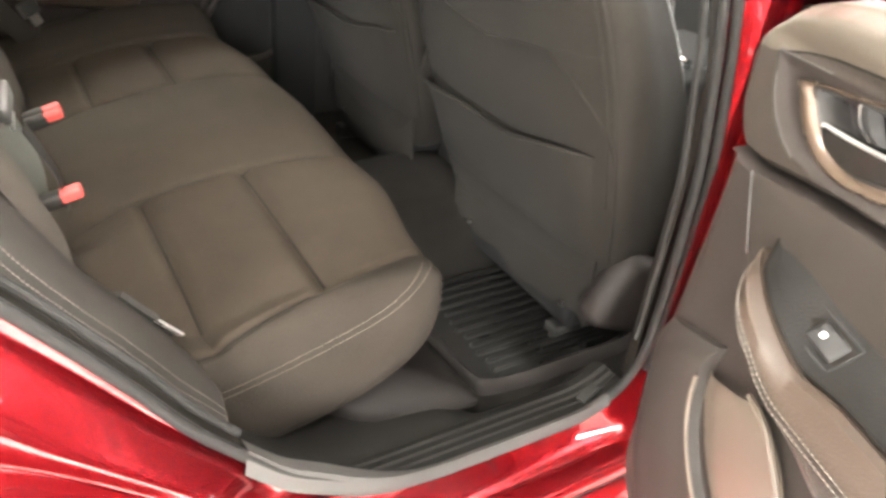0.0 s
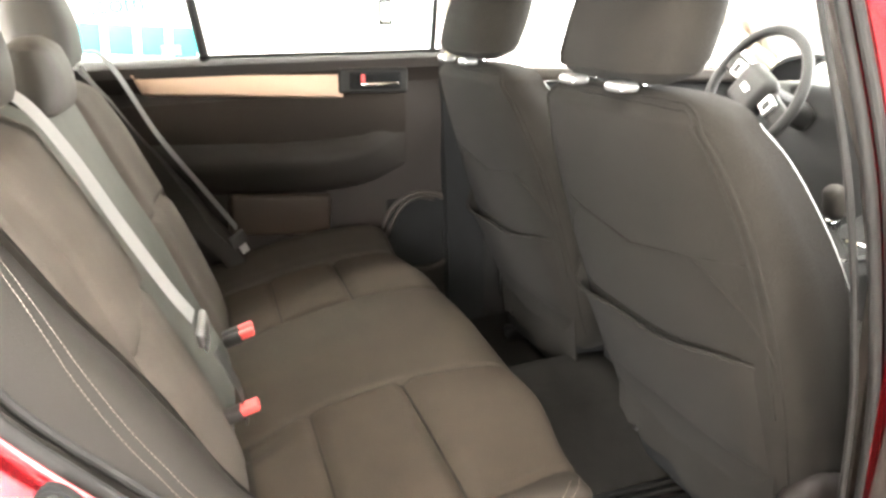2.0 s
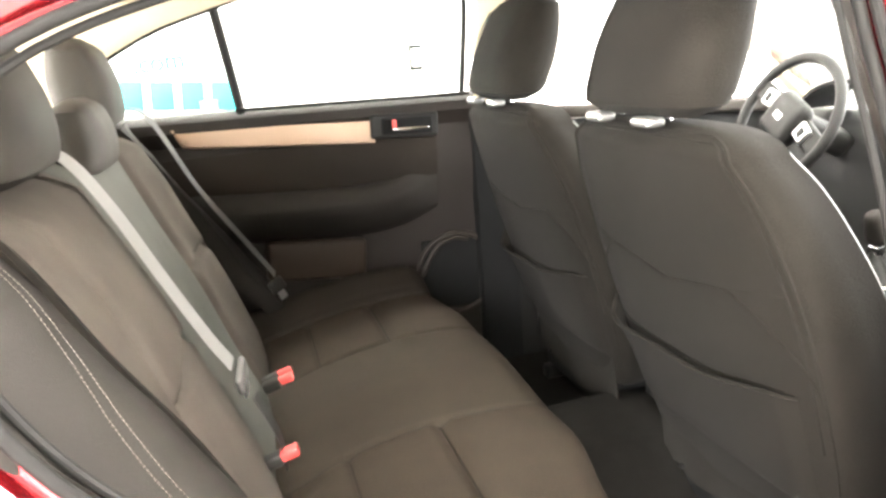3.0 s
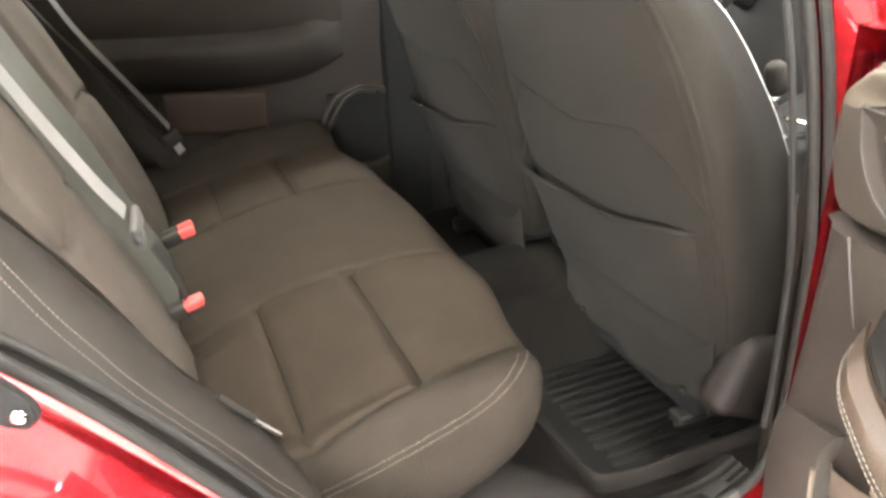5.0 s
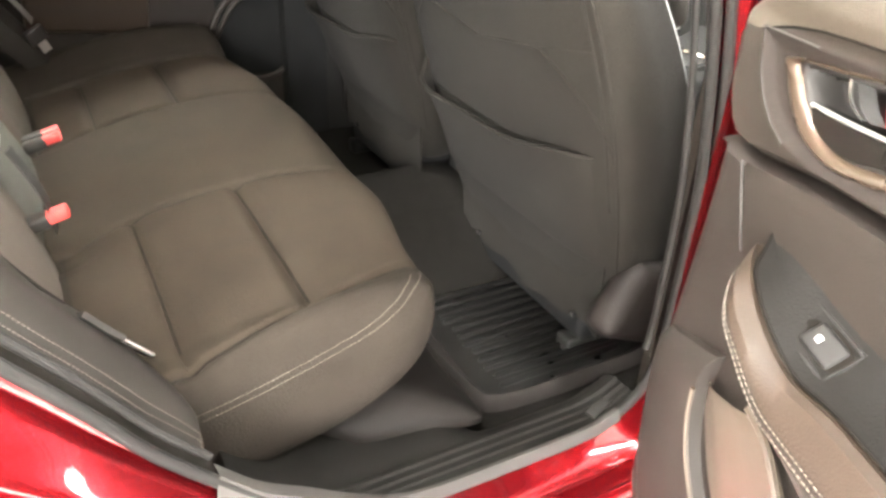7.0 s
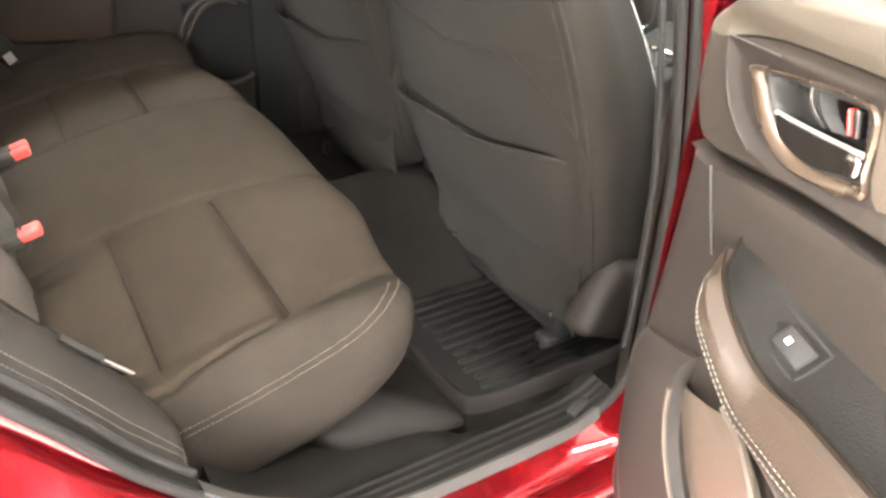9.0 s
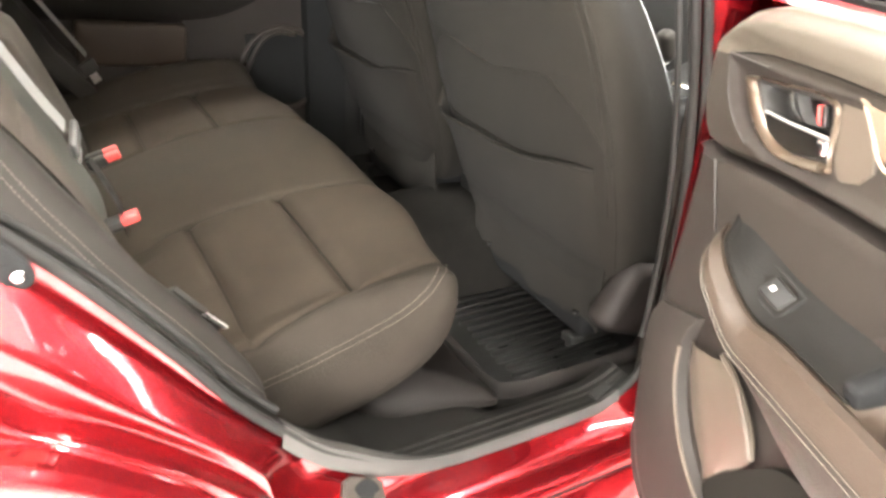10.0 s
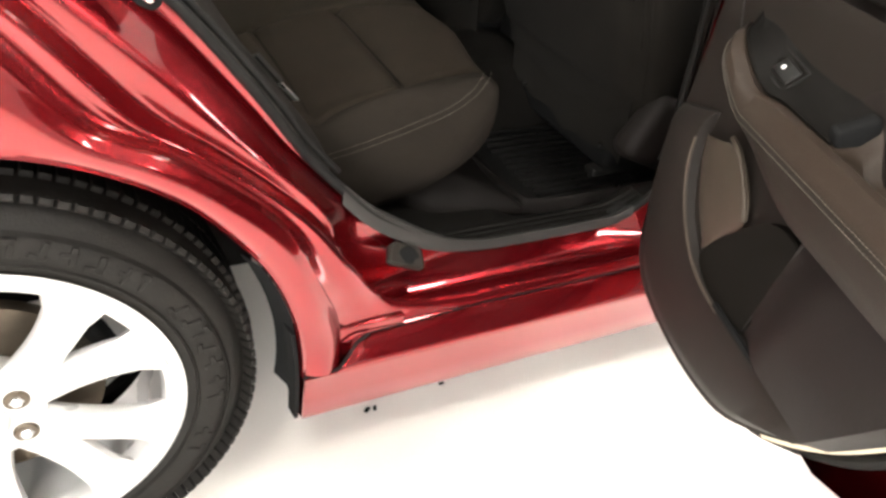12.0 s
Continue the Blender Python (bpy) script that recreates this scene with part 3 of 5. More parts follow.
ch = prism([(p.x, p.z) for p in spline([(-0.014, 0, -0.006), (-0.018, 0, 0.002), (-0.010, 0, 0.010), (0.002, 0, 0.016), (0.016, 0, 0.010), (0.024, 0, 0.0), (0.014, 0, -0.004), (0.010, 0, -0.014), (-0.004, 0, -0.014)], 3, True)], -0.002, -0.0062, 0.001)
bmesh.ops.transform(ch, matrix=lm, verts=ch.verts)
part("catch_hole", ch, LINER, car)

# B-pillar inside, roof, headliner, far side structure
part("pillar_trim", loft([[(x + 0.0, -0.735 + 0.33 * max(0, z - 0.95), z), (x + 0.02, -0.70 + 0.33 * max(0, z - 0.95), z), (x + 0.09, -0.69 + 0.33 * max(0, z - 0.95), z), (x + 0.12, -0.74 + 0.33 * max(0, z - 0.95), z)]
                          for x, z in ((1.19, 0.36), (1.185, 0.5), (1.18, 0.7), (1.175, 0.9), (1.165, 1.05), (1.13, 1.25), (1.08, 1.42))]), GREYTRIM, car)
part("roof", slab([[(x, y, 1.515 - 0.06 * (y / 0.6) ** 2 - 0.02 * (x - 0.6) ** 2) for y in [-0.6 + 0.1 * j for j in range(13)]] for x in [-0.1 + 0.17 * i for i in range(10)]], (0, 0, 0.012)), RED, car)
part("headliner", slab([[(x, y, 1.485 - 0.06 * (y / 0.6) ** 2 - 0.02 * (x - 0.6) ** 2) for y in [-0.58 + 0.1 * j for j in range(12)] + [0.58]] for x in [-0.08 + 0.17 * i for i in range(10)]], (0, 0, -0.01)), HEADLINER, car, "light beige cloth headliner")


def far_y(z):
    return 0.74 - 0.33 * max(0.0, z - 1.0)


# far side: beige rear pillar trim, roof rail and window line
rail = [(0.088, 1.29), (0.226, 1.358), (0.356, 1.399), (0.474, 1.428), (0.75, 1.445), (1.04, 1.435)]
lower = spline([(x, far_y(z) - 0.02, z) for x, z in rail], 6)
part("roof_rail", loft([[p, p + Vector((0, -0.02, 0.012)), Vector((p.x - 0.02, p.y - 0.05, min(1.46, p.z + 0.06))), Vector((p.x - 0.03, 0.5, 1.47))] for p in lower]), HEADLINER, car, "beige roof rail lining")
cpil = spline([(0.088, far_y(1.29) - 0.02, 1.29), (0.03, 0.66, 1.22), (-0.02, 0.70, 1.13)], 6)
part("rear_pillar_trim", loft([[p, p + Vector((-0.06, -0.03, 0.05)), p + Vector((-0.2, -0.06, 0.10)), p + Vector((-0.42, -0.10, 0.04))] for p in spline([(0.474, far_y(1.428) - 0.03, 1.432), (0.226, far_y(1.358) - 0.02, 1.36), *[tuple(q) for q in cpil]], 5)]), HEADLINER, car, "beige rear pillar lining")
part("parcel_shelf", rbox(0.55, 1.34, 0.03, 0.01, Matrix.Translation((-0.2, 0, 1.10))), HEADLINER, car, "beige rear parcel shelf")
part("near_pillar_trim", loft([[p, p + Vector((-0.10, 0.05, 0.02)), p + Vector((-0.3, 0.08, 0.02))] for p in spline([F[2] + Vector((0, 0.03, 0)), F[3] + Vector((0, 0.03, 0)), F[4] + Vector((0, 0.03, 0)), F[5] + Vector((0, 0.03, 0)), F[6] + Vector((0, 0.03, 0)), F[7] + Vector((0, 0.03, 0))], 5)]), HEADLINER, car, "beige rear pillar lining")
part("far_pillar", loft([[(x - 0.06, far_y(z) - 0.015, z), (x - 0.055, far_y(z) - 0.05, z), (x + 0.06, far_y(z) - 0.06, z), (x + 0.08, far_y(z), z)] for x, z in ((1.13, 0.3), (1.125, 0.8), (1.12, 1.0), (1.12, 1.1))]), LINER, car)
part("far_pillar_upper", loft([[(x - 0.045, far_y(z) - 0.015, z), (x - 0.04, far_y(z) - 0.05, z), (x + 0.05, far_y(z) - 0.06, z), (x + 0.07, far_y(z), z)] for x, z in ((1.12, 1.1), (1.115, 1.15), (1.10, 1.3), (1.09, 1.44))]), HEADLINER, car, "beige centre pillar lining")
part("far_body_side", slab([[(x, 0.80, 0.2), (x, 0.86, 0.4), (x, 0.87, 0.7), (x, 0.83, 0.95), (x, 0.80, 1.05)] for x in (-0.8, 0, 0.8, 1.6, 2.2)], (0, -0.01, 0)), RED, car)
part("far_sill_panel", rbox(2.4, 0.03, 0.5, 0.01, Matrix.Translation((1.1, 0.765, 0.5))), DARKTRIM, car)
part("rear_bulkhead", rbox(0.03, 1.5, 0.95, 0.005, Matrix.Translation((-0.12, 0, 0.65))), LINER, car)


def pane(name, pts, parent, material=GLASS, thick=(0, 0.004, 0)):
    bm = bmesh.new()
    a = [bm.verts.new(p) for p in pts]
    b = [bm.verts.new(Vector(p) + Vector(thick)) for p in pts]
    bm.faces.new(a), bm.faces.new(b[::-1])
    for i in range(len(a)):
        j = (i + 1) % len(a)
        bm.faces.new((a[i], a[j], b[j], b[i]))
    ob = part(name, bm, material, parent, smooth=False)
    ob.visible_shadow = False
    return ob


pane("windscreen", [(1.62, -0.56, 1.46), (1.62, 0.56, 1.46), (2.3, 0.66, 1.0), (2.3, -0.66, 1.0)], car)
pane("rear_window", [(-0.08, -0.5, 1.46), (-0.08, 0.5, 1.46), (-0.7, 0.56, 1.08), (-0.7, -0.56, 1.08)], car)
for s in (1, -1):
    part("front_pillar", tube(spline([(1.55, s * 0.6, 1.46), (1.95, s * 0.65, 1.26), (2.3, s * 0.7, 1.0)], 6), 0.035, 8), HEADLINER, car)
part("far_window_sill", rbox(1.1, 0.03, 0.04, 0.012, pose(1.72, 0.715, 1.045, 0, 3, 0)), GREYTRIM, car)

# front doors, closed: inner panels and belt lines
for s in (1, -1):
    part("front_door_panel", slab([[(x, s * (0.745 - 0.03 * math.sin(math.pi * (z - 0.35) / 0.72)), z) for z in (0.35, 0.45, 0.6, 0.75, 0.82, 0.85, 0.93, 0.99, 1.035)] for x in [1.27 + 0.1 * i for i in range(10)]], (0, s * 0.03, 0)), DASH, car)
    part("front_door_strip", slab([[(x, s * 0.716, 0.962), (x, s * 0.708, 0.98), (x, s * 0.716, 1.005)] for x in [1.30 + 0.1 * i for i in range(6)]], (0, s * 0.008, 0)), CHAMPAGNE, car, "champagne metallic strip")
    part("front_door_armrest", rbox(0.5, 0.07, 0.06, 0.02, Matrix.Translation((1.62, s * 0.69, 0.84))), VINYL, car)
part("front_door_skin", slab([[(x, tumble(z, -0.9, 0.5), z) for z in (0.33, 0.5, 0.7, 0.9, 1.0, 1.08)] for x in (1.25, 1.6, 2.0, 2.3)], (0, 0.01, 0)), RED, car)
part("belt_trim_line", tube([(0.40, far_y(1.145) - 0.03, 1.15), (1.05, far_y(1.14) - 0.03, 1.145)], 0.006, 6), DARKTRIM, car)

# dashboard
dash = [(2.05, 0.5), (2.05, 0.74), (2.08, 0.82), (2.10, 0.92), (2.14, 0.98), (2.20, 1.01), (2.33, 1.0), (2.33, 0.5)]
part("dashboard", loft([[(x + 0.03 * math.cos(y * 3), y, z) for x, z in dash] for y in [-0.7 + 0.1 * i for i in range(15)]], caps=True), DASH, car, bevel=0.01)
part("instrument_hood", slab([[(x, 0.36 + 0.19 * math.sin(a), 1.0 + 0.10 * math.cos(a)) for a in [radians(-80 + 16 * i) for i in range(11)]] for x in (2.08, 2.16, 2.24)], (0, 0, 0.012)), DASH, car)
part("dash_trim", rbox(0.01, 0.5, 0.035, 0.006, pose(2.105, -0.3, 0.9, 0, -20, 0)), SILVER, car, "satin silver dash strip")
part("centre_console", loft([[(x, -w, 0.3), (x, -w, h - 0.03), (x, -w + 0.02, h), (x, w - 0.02, h), (x, w, h - 0.03), (x, w, 0.3)] for x, w, h in ((1.28, 0.09, 0.50), (1.30, 0.095, 0.63), (1.38, 0.095, 0.64), (1.40, 0.10, 0.60), (1.65, 0.11, 0.63), (1.74, 0.115, 0.655), (1.95, 0.12, 0.66), (2.08, 0.13, 0.70))], caps=True), DASH, car, bevel=0.006)

# bonnet, boot and bumpers close the body fore and aft
def shell(name, stations):
    """Red skin across the car; stations: x, half width, top height, bottom height."""
    rows = []
    for x, w, zt, zb in stations:
        rows.append([(x, -w, zb), (x, -w - 0.02, (zb + zt) / 2), (x, -w + 0.02, zt - 0.05), (x, -w + 0.12, zt - 0.008), (x, 0, zt), (x, w - 0.12, zt - 0.008), (x, w - 0.02, zt - 0.05), (x, w + 0.02, (zb + zt) / 2), (x, w, zb)])
    return part(name, loft(rows, caps=True), RED, car)


shell("bonnet", [(2.32, 0.86, 1.0, 0.72), (2.6, 0.87, 0.97, 0.72), (3.0, 0.86, 0.92, 0.72), (3.3, 0.82, 0.86, 0.70), (3.5, 0.70, 0.78, 0.66)])
shell("front_bumper", [(3.16, 0.86, 0.70, 0.25), (3.4, 0.84, 0.70, 0.22), (3.55, 0.74, 0.66, 0.24), (3.62, 0.55, 0.60, 0.28)])
shell("boot", [(-0.66, 0.84, 1.06, 0.75), (-0.9, 0.84, 1.06, 0.75), (-1.05, 0.80, 1.03, 0.72), (-1.12, 0.74, 0.95, 0.7)])
shell("rear_bumper", [(-0.5, 0.85, 0.74, 0.25), (-0.9, 0.85, 0.74, 0.25), (-1.1, 0.80, 0.72, 0.27), (-1.17, 0.7, 0.66, 0.32)])


# ---- rear wheel ----
wheel = part("wheel", lathe([(0.07, 0.05), (0.072, 0.008), (0.06, 0.000), (0.0, -0.002)], 40), ALLOY, car, "silver five double-spoke alloy wheel")
wheel.location = HUB
prof = [(0.228, 0.11), (0.236, 0.06), (0.236, 0.0), (0.243, -0.008), (0.262, -0.014), (0.283, -0.016), (0.299, -0.011), (0.311, 0.0), (0.322, 0.014), (0.330, 0.03), (0.336, 0.06), (0.337, 0.11), (0.336, 0.16), (0.333, 0.19), (0.32, 0.21), (0.26, 0.22), (0.228, 0.2)]
prof = [(r if r < 0.25 else 0.25 + (r - 0.25) * 1.09, y) for r, y in prof]
part("tyre", lathe(prof, 96), TYRE, wheel, "black road tyre with moulded sidewall marks")
# tread blocks on the shoulder and round the crown
bm = bmesh.new()
for i in range(116):
    a = 2 * math.pi * i / 116
    for y, w, r, lean in ((0.012, 0.040, 0.3275, 33), (0.062, 0.044, 0.3415, 4), (0.115, 0.044, 0.3415, 0)):
        rbox(0.0140, w, 0.009, 0.0012, Matrix.Rotation(-a, 4, "Y") @ pose(r, y, 0, 0, 90, lean), 1, bm)
tread = part("tread", bm, TYRE, wheel, smooth=False)
tagged(tread, kind="stuff")
# raised rings and unreadable marks on the sidewall
part("sidewall_ring", lathe([(0.296, -0.0125), (0.2985, -0.0180), (0.302, -0.0118)], 96), TYRE, wheel)
part("sidewall_ring", lathe([(0.255, -0.0115), (0.258, -0.0170), (0.261, -0.0128)], 96), TYRE, wheel)
rng = random.Random(5)
for a0, n in ((74, 6), (30, 7), (-22, 2), (150, 6)):
    a = a0
    for i in range(n):
        w = rng.uniform(0.012, 0.024)
        r = 0.281 + rng.uniform(-0.002, 0.002)
        ang = radians(a)
        slant = rng.uniform(-14, 14)
        bm = rbox(0.026, 0.0026, w * 0.42, 0.0012, Matrix.Rotation(-ang, 4, "Y") @ pose(r, -0.0165, -w * 0.24, 0, slant, 0), 1)
        rbox(0.008, 0.0026, w, 0.0012, Matrix.Rotation(-ang, 4, "Y") @ pose(r + rng.choice((-0.008, 0.0, 0.008)), -0.0165, 0, 0, slant, 0), 1, bm)
        part("mark", bm, TYRE, wheel)
        a -= math.degrees(w / 0.281) + 2.4
# rim barrel and flange
part("rim_barrel", lathe([(0.225, 0.15), (0.222, 0.10), (0.224, 0.03), (0.229, 0.0), (0.239, -0.006), (0.243, -0.012), (0.238, -0.0145), (0.227, -0.012), (0.217, -0.008), (0.212, 0.004), (0.216, 0.03)], 72), ALLOY, wheel)


def spoke(turn, spread):
    """One arm of a forked spoke, from the hub to the rim."""
    rows = []
    for t in [i / 10 for i in range(11)]:
        r = 0.05 + 0.175 * t
        ang = turn + spread * (0.35 + 0.65 * t ** 0.8)
        half = 0.0325 - 0.006 * math.sin(math.pi * min(1, t * 1.1)) + 0.012 * smoothstep(0.8, 1.0, t)
        y = 0.004 - 0.017 * t ** 1.3
        c, s = math.cos(ang), math.sin(ang)
        ring = []
        for q in range(10):
            p = 2 * math.pi * q / 10
            w = half * math.copysign(abs(math.cos(p)) ** 0.6, math.cos(p))
            h = 0.014 * math.copysign(abs(math.sin(p)) ** 0.7, math.sin(p))
            ring.append((r * c - w * s, y + h + 0.01, r * s + w * c))
        rows.append(ring)
    return loft(rows, close_cols=True, caps=True)


for i in range(5):
    for s in (-1, 1):
        part("spoke", spoke(radians(36 + 72 * i), s * 0.305), ALLOY, wheel)
    ln = part("lug_nut", lathe([(0.0, -0.009), (0.007, -0.009), (0.0095, -0.006), (0.0095, 0.008)], 6), CHROME, wheel)
    ln.location = (0.051 * math.cos(radians(36 + 72 * i)), 0, 0.051 * math.sin(radians(36 + 72 * i)))
    lr = part("lug_recess", lathe([(0.0, -0.0045), (0.0135, -0.0045), (0.0155, -0.0025), (0.0155, 0.008)], 18), DISC, wheel)
    lr.location = (0.051 * math.cos(radians(36 + 72 * i)), 0.0, 0.051 * math.sin(radians(36 + 72 * i)))
part("centre_cap", lathe([(0.0, -0.010), (0.024, -0.009), (0.028, -0.005), (0.03, 0.0)], 32), ALLOY, wheel)
part("brake_disc", lathe([(0.05, 0.06), (0.07, 0.05), (0.145, 0.05), (0.147, 0.06), (0.145, 0.07), (0.05, 0.07)], 48), DISC, wheel)
part("brake_caliper", rbox(0.06, 0.05, 0.12, 0.012, pose(0.125, 0.075, 0.05, 0, -20, 0)), LINER, wheel)

for x, y, turn in ((0, 0.885, 180), (2.75, -0.885, 0), (2.75, 0.885, 180)):
    made = {}
    for o in (wheel, *wheel.children_recursive):
        made[o] = o.copy()
        scene.collection.objects.link(made[o])
        made[o].parent = made.get(o.parent, car)
    made[wheel].matrix_basis = pose(x, y, 0.345, 0, 0, turn)

# ---- rear bench seat ----
bench = thing("rear_bench_seat", "charcoal-brown cloth rear bench seat with vinyl bolsters", "car seat")
CX = [(0.36, 0.540), (0.42, 0.554), (0.52, 0.582), (0.60, 0.601), (0.69, 0.614), (0.775, 0.619), (0.845, 0.617), (0.889, 0.601), (0.906, 0.573), (0.905, 0.538), (0.886, 0.494), (0.852, 0.456), (0.805, 0.424), (0.74, 0.396), (0.65, 0.374)]
CPROF = spline([(x, 0, z) for x, z in CX], 9)


CW = 0.655


def side_edge(x):
    """How far out the seat's side seam runs; it narrows towards the front."""
    return min(0.632, 0.60 + 0.20 * (0.673 - x))


def cushion_point(p, s, y):
    a = abs(y)
    if y > 0.545:
        a = 0.545 + (a - 0.545) * (CW - 0.545) / 0.165
    edge = side_edge(p.x) if y < 0 else 0.505
    z, x = p.z, p.x
    # a raised bolster towards the side
    z += (0.030 if y < 0 else 0.0) * smoothstep(0.575, 0.65, a) * (1 - smoothstep(0.5, 0.70, s))
    z += (0.060 if y > 0 else 0.0) * smoothstep(0.49, 0.63, a) * (1 - smoothstep(0.5, 0.70, s))
    x -= 0.043 * smoothstep(0.3, 0.55, a) * smoothstep(0.25, 0.6, s)
    # padding swells between the seams
    top = 1 - smoothstep(0.56, 0.74, s)
    if a < 0.213:
        z += 0.010 * top * math.cos(math.pi * a / 0.426)
    else:
        z += 0.006 * top * math.sin(math.pi * min(1, (a - 0.213) / 0.37))
    z -= top * (0.0045 * groove(a - 0.215, 0.008) + 0.0075 * groove(a - edge, 0.0065))
    if 0.211 < a < edge + 0.003:
        z -= 0.014 * (groove(x - 0.682, 0.012) + 0.7 * groove(x - 0.512, 0.009))
    # hollow at the back where the buckles lie
    z -= 0.022 * groove(a - 0.245, 0.04) * (1 - smoothstep(0.41, 0.49, x)) * top
    z += 0.003 * math.sin(9 * x + 4 * y) * math.sin(11 * y)
    # the end closes like a pillow
    e = max(0.0, a - 0.545) / (CW - 0.545)
    k = max(0.0, 1 - e ** 3.6) ** 0.36
    z = 0.50 + (z - 0.50) * k
    x = 0.58 + (x - 0.58) * (1 - 0.42 * (1 - k))
    return Vector((x, y, z))


half = [0.545 * i / 110 for i in range(111)] + [0.545 + (CW - 0.545) * math.sin(math.pi / 2 * i / 34) for i in range(1, 35)]
half = sorted(set(half) | {c + d for c in (0.215, 0.505, 0.585) for d in (-0.009, -0.006, -0.003, -0.0015, 0.0, 0.0015, 0.003, 0.006, 0.009)})
ys = [-v for v in half[:0:-1]] + [v if v <= 0.545 else 0.545 + (v - 0.545) * 0.165 / (CW - 0.545) for v in half]
n = len(CPROF)
rows = [[cushion_point(p, k / (n - 1), y) for y in ys] for k, p in enumerate(CPROF)]
# the underside runs back beneath the seat
rows += [[cushion_point(Vector(p), 1.0, y) for y in ys] for p in ((0.61, 0, 0.368), (0.57, 0, 0.366), (0.53, 0, 0.368), (0.48, 0, 0.374), (0.42, 0, 0.388), (0.36, 0, 0.41))]


def cushion_mat(i, j):
    a, x = abs(ys[j]), rows[i][j].x
    if ys[j] > 0.545:
        a = 0.545 + (a - 0.545) * (CW - 0.545) / 0.165
    if a < 0.215:
        return 2
    return 1 if 0.215 < a < (side_edge(x) if ys[j] < 0 else 0.505) and 0.40 < x and i < n * 0.62 else 0


def on_cushion(x, y, lift=0.0004):
    """The point of the cushion's top at x, y."""
    best = Vector((x, y, 0))
    for k in range(int(n * 0.6)):
        a, b = cushion_point(CPROF[k], k / (n - 1), y), cushion_point(CPROF[k + 1], (k + 1) / (n - 1), y)
        if a.x <= x <= b.x:
            best = a.lerp(b, (x - a.x) / (b.x - a.x))
            break
    return best + Vector((0, 0, lift))


bm = loft(rows, index=cushion_mat)
part("cushion", bm, [FABRIC, WEAVE, CENTRE], bench, "cushion with three padded places and stitched folds")
for s in (-1, 1):
    # two rows of pale stitching from the front corner down the flank
    skin = [q for r in rows for q in r if s * q.y > 0.575]
    for off in (0.0, 0.010):
        pts = []
        for q in spline([(0.832, 0, 0.655), (0.778, 0, 0.615), (0.732, 0, 0.591), (0.655, 0, 0.567), (0.578, 0, 0.546), (0.505, 0, 0.530)], 10):
            x, z = q.x + off * 0.5, q.z - off
            near = max((w for w in skin if abs(w.x - x) < 0.014 and abs(w.z - z) < 0.014), key=lambda w: s * w.y, default=None)
            if near is not None:
                pts.append(Vector((x, near.y + s * 0.0012, z + 0.0005)))
        if len(pts) > 4:
            part("stitching", dashes(pts), STITCH, bench, "pale double stitching")
    # dark tubes paint the shade in the cushion's soft folds
    for fx, r0 in ((0.682, 0.0017), (0.512, 0.0012)):
        part("fold_seam", tube([on_cushion(fx, s * (0.22 + (0.36 if s < 0 else 0.28) * i / 24)) for i in range(25)], r0, 6), SEAM_AND_SHADE, bench)
    for a in (0.215, 0.585):
        part("side_seam", tube([on_cushion(0.43 + 0.41 * i / 40, s * (a if a < 0.5 else side_edge(0.43 + 0.41 * i / 40) if s < 0 else 0.505), 0.0004) for i in range(41)], 0.0013, 6), SEAM_AND_SHADE if a > 0.5 else SOFTSEAM, bench)
part("seat_base", rbox(0.36, 1.18, 0.14, 0.03, Matrix.Translation((0.56, 0, 0.36))), CARPET, bench)

# backrest
BTOP = 1.155


def back_point(h, y):
    """h from 0 at the cushion to 1 at the top edge."""
    a = abs(y)
    x = 0.40 - 0.262 * h + 0.008 * math.sin(math.pi * h)
    z = 0.50 + (BTOP - 0.50) * h
    x -= 0.07 * smoothstep(0.9, 1.0, h) ** 1.5
    z -= 0.012 * smoothstep(0.2, 0.6, a) * smoothstep(0.7, 1, h)
    if a < 0.20:
        x += 0.014 * math.cos(math.pi * a / 0.40) - 0.004
    else:
        x += (0.010 * smoothstep(0.195, 0.22, a) + 0.010 * smoothstep(0.25, 0.36, a) - 0.016 * smoothstep(0.42, 0.53, a)) * smoothstep(0.0, 0.2, h) * (1 - 0.6 * smoothstep(0.75, 1, h))
        x -= 0.09 * smoothstep(0.545, 0.60, a)
        x += 0.008 * math.sin(math.pi * min(1, (a - 0.2) / 0.3))
    x -= 0.010 * (groove(a - 0.20, 0.006) + groove(a - 0.475, 0.006))
    if 0.2 < a < 0.48:
        x -= 0.014 * groove(h - 0.56 + 2.2 * (a - 0.33) ** 2, 0.014)
    x += 0.002 * math.sin(14 * h + 5 * y)
    return Vector((x, y, z))


hs = [i / 90 for i in range(91)]
yb = [-0.62 + 1.24 * i / 220 for i in range(221)]
rows = [[back_point(h, y) for y in yb] for h in hs]
rows += [[Vector((0.10, y, BTOP + 0.0 - 0.012 * smoothstep(0.2, 0.6, abs(y)))) for y in yb], [Vector((0.02, y, BTOP - 0.03)) for y in yb]]


# indices 1 and 2 are seat cloths with the backrest's light painted in
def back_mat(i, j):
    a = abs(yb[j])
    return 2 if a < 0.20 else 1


part("backrest", loft(rows, index=back_mat), [FABRIC, LITBACKFAB, LITCENTREBACK], bench, "reclined backrest with centre panel and stitched folds")


EDGE = sorted((z, x) for x, z in F_XZ[5:13])


def edge_x(z):
    """Where the seal runs at height z on the rear side of the opening."""
    if z <= EDGE[0][0]:
        return EDGE[0][1]
    for (z0, x0), (z1, x1) in zip(EDGE, EDGE[1:]):
        if z <= z1:
            return x0 + (x1 - x0) * (z - z0) / (z1 - z0)
    return EDGE[-1][1]


